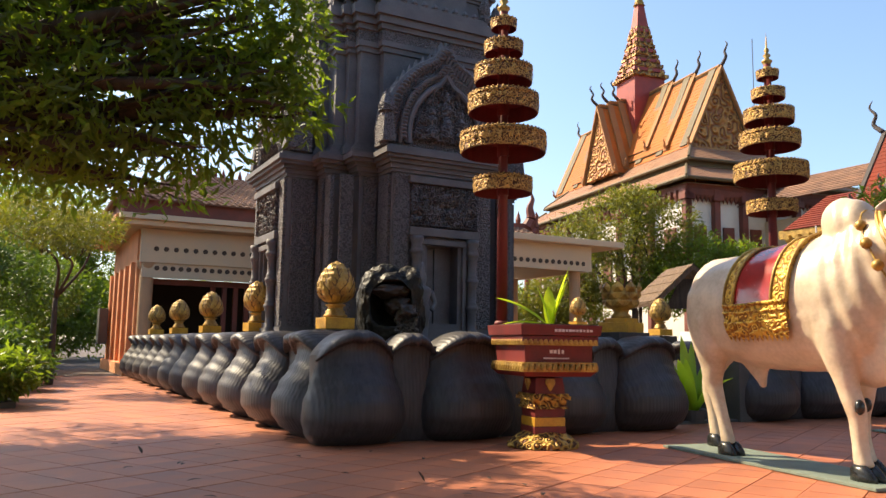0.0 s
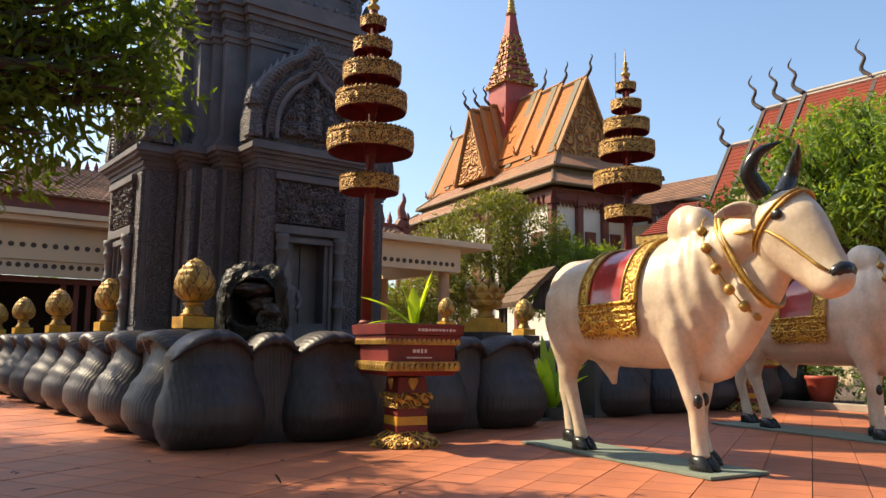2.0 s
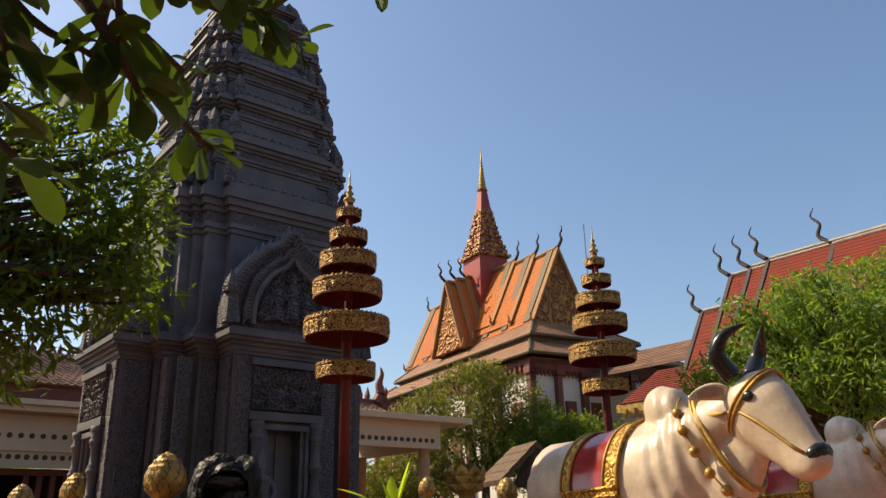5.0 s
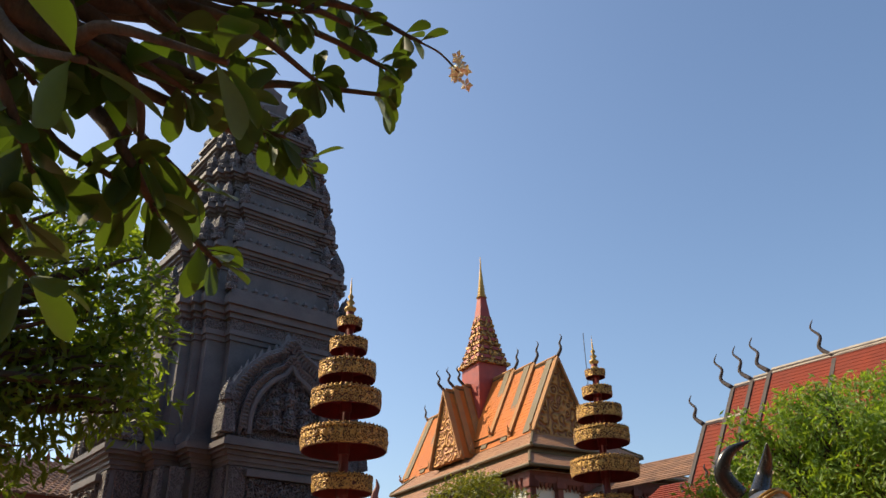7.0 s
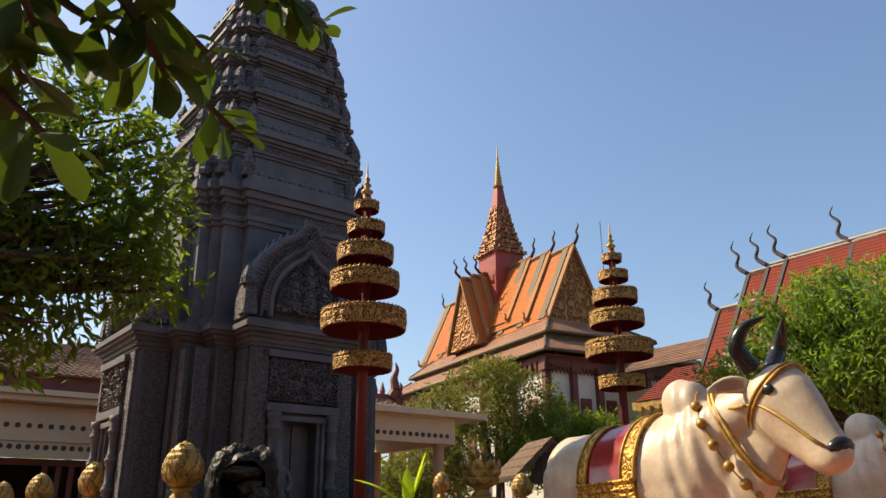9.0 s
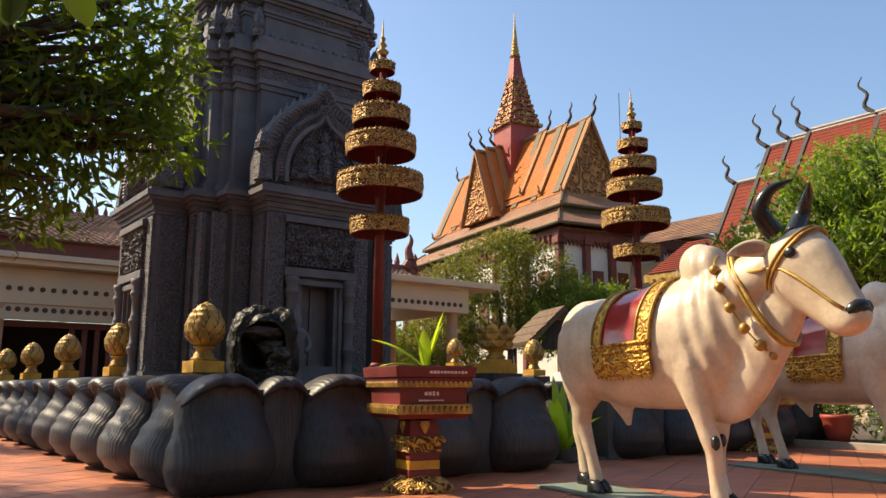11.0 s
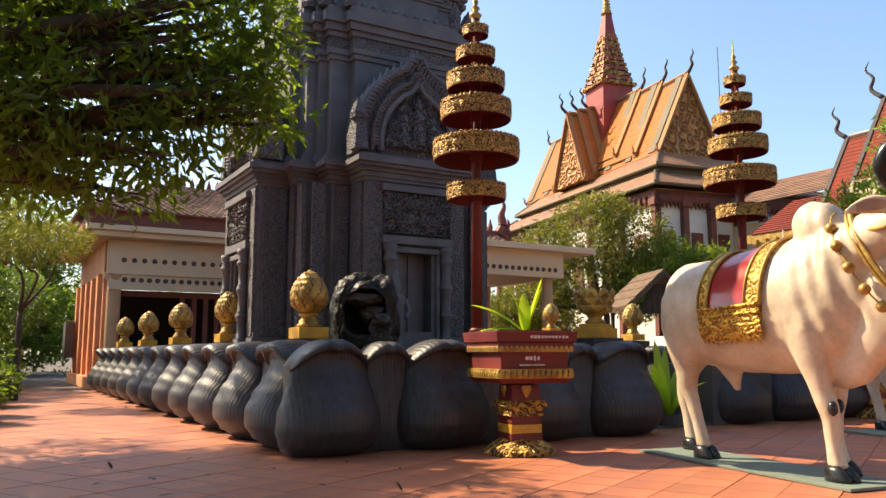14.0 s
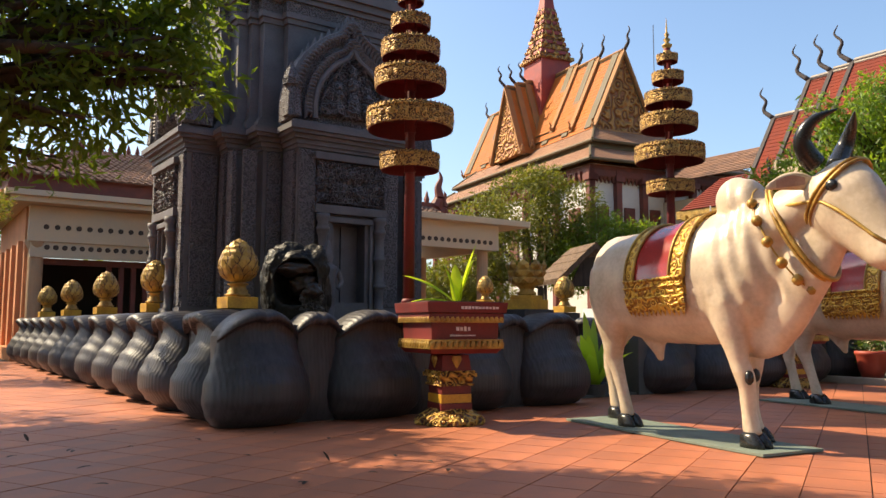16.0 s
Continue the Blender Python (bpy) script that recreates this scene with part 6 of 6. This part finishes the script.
tree((15.2, 4.4, 0), (15.0, 4.6, 1.8), 0.16, [(14.2, 6.3, 3.6, 0.95, 0.95, 0.9), (14.6, 5.2, 4.2, 1.2, 1.2, 1.0), (15.2, 4.0, 4.4, 1.4, 1.4, 1.1), (14.2, 6.9, 3.0, 0.6, 0.6, 0.5), (14.9, 4.6, 3.1, 1.5, 1.6, 1.0), (15.6, 2.6, 4.2, 1.5, 1.5, 1.2), (13.9, 7.4, 2.9, 0.4, 0.4, 0.35), (13.5, 7.0, 3.4, 0.6, 0.6, 0.55), (13.6, 6.5, 4.2, 0.6, 0.6, 0.5), (14.0, 5.8, 4.8, 0.75, 0.75, 0.6), (14.3, 4.9, 5.1, 0.9, 0.9, 0.6), (14.7, 3.8, 5.2, 1.1, 1.1, 0.7), (11.80, 6.98, 3.50, 0.29, 0.29, 0.26), (12.09, 6.52, 3.73, 0.47, 0.47, 0.40), (12.29, 6.17, 4.21, 0.47, 0.47, 0.42), (12.26, 6.23, 4.73, 0.29, 0.29, 0.19), (12.56, 5.67, 4.46, 0.52, 0.52, 0.47), (12.70, 5.40, 4.93, 0.42, 0.42, 0.29), (12.85, 5.07, 5.09, 0.31, 0.31, 0.23), (12.76, 4.79, 4.41, 0.67, 0.67, 0.46), (12.90, 4.19, 4.22, 0.56, 0.56, 0.46), (12.65, 5.48, 3.54, 0.73, 0.73, 0.63), (12.83, 4.63, 3.34, 0.83, 0.83, 0.72)], 42000, 0.15, M["leaf_bright"], 33, "bright green drooping tree behind the cow statues", droop=0.7, width=0.26)
tree((0.2, 19.5, 0), (0.2, 19.5, 2.0), 0.07, [(0.4, 17.0, 3.3, 0.9, 0.9, 0.5), (-0.4, 18.0, 3.6, 1.0, 1.0, 0.6), (0.9, 18.4, 3.6, 0.7, 0.7, 0.35)], 7000, 0.13, M["leaf_light"], 34, "feathery yellow-green young tree by the walk", droop=0.2, width=0.2)
tree((-1.6, 24.0, 0), (-1.6, 24.0, 2.0), 0.12, [(-1.2, 23.5, 2.9, 1.3, 1.3, 1.0), (-0.2, 25.0, 2.4, 1.0, 1.0, 0.9), (-2.2, 22.5, 3.3, 1.3, 1.3, 1.1), (0.3, 27.5, 2.6, 0.9, 1.0, 1.0)], 11000, 0.17, M["hedge"], 41, "sunlit green garden tree along the walk")
tree((-1.4, 34.0, 0), (-1.4, 34, 2.4), 0.16, [(-1.6, 33, 3.6, 2.2, 2.2, 1.7), (0.0, 36, 3.2, 1.8, 1.8, 1.5), (-3.2, 31, 3.8, 2.0, 2.0, 1.8)], 18000, 0.24, M["hedge"], 35, "green garden tree beside the far walk")
tree((1.2, 52.0, 0), (1.2, 52, 3), 0.2, [(0.4, 50, 4.0, 2.5, 2.5, 2.2), (2.4, 53, 3.6, 2.2, 2.2, 2.2), (-2.5, 48, 5.0, 3.0, 3.0, 2.6)], 12000, 0.34, M["leaf"], 36, "dark tree at the end of the walk")

tree((-0.6, 42.0, 0), (-0.6, 42, 2.2), 0.2, [(-2.0, 41, 3.6, 2.6, 2.0, 2.2), (0.4, 43, 3.2, 2.2, 2.0, 2.0), (2.6, 44, 2.6, 2.2, 2.0, 1.8), (-4.0, 39, 4.4, 2.6, 2.2, 2.4), (1.6, 42, 1.4, 2.4, 1.4, 1.2), (-1.2, 40, 1.6, 2.0, 1.4, 1.3), (-3.0, 46, 6.4, 3.0, 2.2, 2.0), (0.5, 48, 6.2, 3.0, 2.2, 2.0), (3.6, 50, 5.6, 2.6, 2.2, 2.2), (-2.5, 50, 9.0, 3.2, 2.2, 1.8), (1.0, 52, 9.0, 3.0, 2.2, 1.8)], 40000, 0.3, M["leaf"], 42, "dense dark trees closing the end of the walk")
# unseen trees added behind and above the viewer to cut skylight on the court
for k, (x, y, z, r) in enumerate(((-3.5, -3.5, 5.6, 2.6), (1.0, -6.0, 6.0, 3.0), (5.5, -6.5, 6.0, 3.0), (-6.0, 1.5, 5.6, 2.6), (10.5, -6.0, 6.2, 3.0), (1.5, -2.2, 7.0, 2.0), (-1.5, 0.0, 7.6, 1.6))):
    tree((x - 0.6 if x < 0 else x, y - 1.6, 0), (x, y - 1.0, z - 2.0), 0.2, [(x, y, z, r, r, r * 0.55), (x - r * 0.5, y - 0.8, z - 1.2, r * 0.7, r * 0.7, r * 0.5), (x + r * 0.6, y - 0.9, z - 0.9, r * 0.7, r * 0.7, r * 0.5), (x, y - 1.2, z - 2.4, r, r * 0.5, r * 0.6)], 6000, 0.26, M["leaf"], 120 + k, "unseen shade tree added behind the viewer to darken the court")
garden_bed(-6.0, 12.8, -0.45, 60.0, "planted garden bed along the walk")
garden_bed(14.1, 2.0, 17.5, 8.4, "raised flower bed behind the cow statues")
bm = bmesh.new()
add_box(bm, (14.05, 5.2, 0.06), (0.16, 6.6, 0.14), bev=0.02)
tagged(part("kerb", bm, M["kerb"]), "pale stone kerb of the flower bed", "kerb", kind="structure")


def shrub(pos, r, h, count, size, mat, seed, label, flowers=0):
    root = thing("shrub", label, "shrub", (0, 0, 0))
    rng = random.Random(seed)
    x, y, z = pos
    bm = bmesh.new()
    limbs(bm, (x, y, z - 0.05), [(x + rng.uniform(-0.6, 0.6) * r, y + rng.uniform(-0.6, 0.6) * r, z + h * rng.uniform(0.5, 0.9)) for _ in range(6)], 0.03, rng, 0.1)
    part("stem", bm, M["bark"], root)
    cl = [(x + rng.uniform(-0.35, 0.35) * r, y + rng.uniform(-0.35, 0.35) * r, z + h * rng.uniform(0.4, 0.65), r * rng.uniform(0.55, 0.8), r * rng.uniform(0.55, 0.8), h * rng.uniform(0.32, 0.42)) for _ in range(5)]
    tagged(leaf_cloud("foliage", mat, root, cl, count, size, seed), kind="stuff")
    if flowers:
        tagged(leaf_cloud("blossom", M["flower"], root, cl, flowers, 0.05, seed + 1, 0, 0.9, 3), kind="stuff")
    return root


rng = random.Random(3)
for i, (x, y, r, h) in enumerate(((-0.75, 13.2, 0.7, 0.9), (-0.9, 15.0, 0.8, 1.3), (-0.5, 17.4, 0.7, 0.8), (-0.7, 20.0, 0.9, 1.5), (-0.45, 22.5, 0.6, 0.9), (-0.6, 25.5, 0.9, 1.8), (-0.2, 28.5, 0.7, 1.1), (-1.9, 17.5, 1.2, 2.4), (-2.2, 22.0, 1.4, 3.0), (0.0, 31.5, 0.7, 1.3), (-1.7, 27.0, 1.4, 3.0))):
    shrub((x, y, 0.06), r, h, 2600, 0.11 + 0.003 * y, M["hedge"] if i % 3 else M["leaf"], 60 + i, "clipped green garden shrub in the bed along the walk")
for i, (x, y, r, h) in enumerate(((14.9, 6.9, 0.6, 0.95), (14.7, 5.7, 0.55, 0.8), (14.8, 4.4, 0.6, 0.9), (15.4, 3.2, 0.7, 0.9))):
    shrub((x, y, 0.06), r, h, 1800, 0.1, M["hedge"], 80 + i, "bushy shrub with pale blossoms in the flower bed", 420)
bm = bmesh.new()
lathe(bm, [(0.17, 0.09), (0.24, 0.3), (0.27, 0.52), (0.29, 0.54), (0.29, 0.6), (0.25, 0.6), (0.22, 0.45)], 20, (14.35, 6.6, 0))
tagged(part("flower_pot", bm, M["terracotta"], smooth=True), "red glazed flower pot in the bed", "pot")

# thatched hut
hut = thing("thatched_hut", "small hut with brown thatched roof among plants", "hut", (13.2, 12.8, 0), -22)
hut.scale = (0.78, 0.78, 0.98)
for sx in (-1, 1):
    bm = bmesh.new()
    slope(bm, (sx * 1.25, -1.1, 2.15), (sx * 1.25, 1.1, 2.15), (0, 1.0, 3.05), (0, -1.0, 3.05), 4, 0, 0, 0.02)
    slab(bm, [(sx * 1.25, -1.1, 2.13), (sx * 1.25, 1.1, 2.13), (0, 1.0, 3.03), (0, -1.0, 3.03)], 0.1)
    tagged(part("thatch", bm, M["thatch"], hut), kind="stuff")
for sx in (-1, 1):
    for sy in (-1, 1):
        bm = bmesh.new()
        tube(bm, [(sx * 0.95, sy * 0.8, 0), (sx * 0.95, sy * 0.8, 2.35)], 0.06, 8)
        part("post", bm, M["bark"], hut)
bm = bmesh.new()
add_box(bm, (0, -0.75, 2.35), (1.5, 0.06, 0.7), taper=0.4)
part("gable_board", bm, M["bark"], hut)

# small car parked behind
car = thing("parked_car", "white parked car half hidden behind plants", "car", (15.4, 13.6, 0), 35)
bm = bmesh.new()
side = [(-2.0, 0.3), (2.0, 0.3), (2.05, 0.75), (1.2, 0.9), (0.7, 1.42), (-1.2, 1.48), (-1.95, 0.95)]
rings(bm, [[Vector((x, -0.8, z)) for x, z in side], [Vector((x, 0.8, z)) for x, z in side]])
part("body", bm, M["carwhite"], car)
for sy in (-1, 1):
    bm = bmesh.new()
    rings(bm, [[Vector((x, sy * 0.79, z)) for x, z in ((-1.3, 0.95), (0.95, 0.95), (0.6, 1.36), (-1.1, 1.4))], [Vector((x, sy * 0.815, z)) for x, z in ((-1.3, 0.95), (0.95, 0.95), (0.6, 1.36), (-1.1, 1.4))]])
    part("side_window", bm, M["glass"], car)
for x in (-1.3, 1.3):
    for sy in (-1, 1):
        bm = bmesh.new()
        lathe(bm, [(0.2, -0.1), (0.31, -0.09), (0.31, 0.09), (0.2, 0.1)], 16)
        bmesh.ops.transform(bm, matrix=pose(x, sy * 0.76, 0.31, 90, 0, 0), verts=bm.verts)
        part("wheel", bm, M["hoof"], car)

# thin flag poles
for i, (x, y, h) in enumerate(((19.0, 14.8, 5.0), (19.3, 13.6, 4.6), (19.6, 12.6, 4.8), (19.8, 11.4, 5.3), (20.6, 9.4, 5.8))):
    bm = bmesh.new()
    tube(bm, [(x, y, 0), (x, y, h)], 0.025, 6)
    tagged(part("flag_pole", bm, M["white"]), "thin white flag pole in the temple yard", "pole", "flag poles")

# a few fallen leaves on the tiles
rng = random.Random(77)
for i in range(26):
    bm = bmesh.new()
    blade(bm, (0, 0, 0.01), (rng.uniform(-1, 1), rng.uniform(-1, 1), 0.12), rng.uniform(0.06, 0.12), 0.035, 0.3, 4)
    ob = part("fallen_leaf", bm, M["bark"])
    ob.matrix_basis = pose(rng.uniform(0.2, 3.0), rng.uniform(3.6, 9.0), 0.006)
    tagged(ob, "dry brown fallen leaf on the tiles", "leaf", "fallen leaves")

# far tree line closing the view
rng = random.Random(8)
for i in range(14):
    a = radians(-40 + 12 * i)
    x, y = 75 * math.sin(a), 75 * math.cos(a)
    tree((x, y, 0), (x, y, 3), 0.3, [(x + rng.uniform(-4, 4), y + rng.uniform(-4, 4), rng.uniform(2.5, 4.5), 5, 5, 3) for _ in range(3)], 1500, 0.9, M["leaf"], 90 + i, "distant green tree on the skyline")


# ---- paving: terracotta tiles laid aslant ----
TILE, TILE_TURN = 0.397, 27.5
bm = bmesh.new()
add_box(bm, (0, 0, 0.0), (TILE - 0.008, TILE - 0.008, 0.012))
tile_ob = part("tile", bm, M["tile"])
tile_me = tile_ob.data
bpy.data.objects.remove(tile_ob)
paving = thing("paving", "worn terracotta floor tiles laid aslant with dark joints", "paving", (0, 0, 0), TILE_TURN, kind="structure")
c0, s0 = math.cos(radians(TILE_TURN)), math.sin(radians(TILE_TURN))
count = 0
verts, faces = [], []
for i in range(-70, 80):
    for j in range(-70, 90):
        lx, ly = i * TILE, j * TILE
        x, y = lx * c0 - ly * s0, lx * s0 + ly * c0
        if not (-3.5 < x < 17 and -3 < y < 24) or (PX0 < x < PX1 and PY0 + 0.3 < y < PY1):
            continue
        jz = 0.0015 * math.sin(i * 12.9 + j * 78.2)
        if 0.2 < x < 6.9 and 2.1 < y < 6.9 and count < 300:
            o = new("tile", tile_me)
            o.parent = paving
            o.matrix_basis = pose(lx, ly, jz)
            count += 1
        else:
            k = len(verts)
            h = TILE / 2 - 0.004
            for z in (-0.006, 0.006):
                verts += [(lx - h, ly - h, z + jz), (lx + h, ly - h, z + jz), (lx + h, ly + h, z + jz), (lx - h, ly + h, z + jz)]
            faces += [tuple(k + q for q in f) for f in ((4, 5, 6, 7), (0, 1, 5, 4), (1, 2, 6, 5), (2, 3, 7, 6), (3, 0, 4, 7))]
me = bpy.data.meshes.new("outer_tiles")
me.from_pydata(verts, [], faces)
me.materials.append(M["tile"])
o = new("outer_tiles", me)
o.parent = paving
tagged(o, kind="stuff")
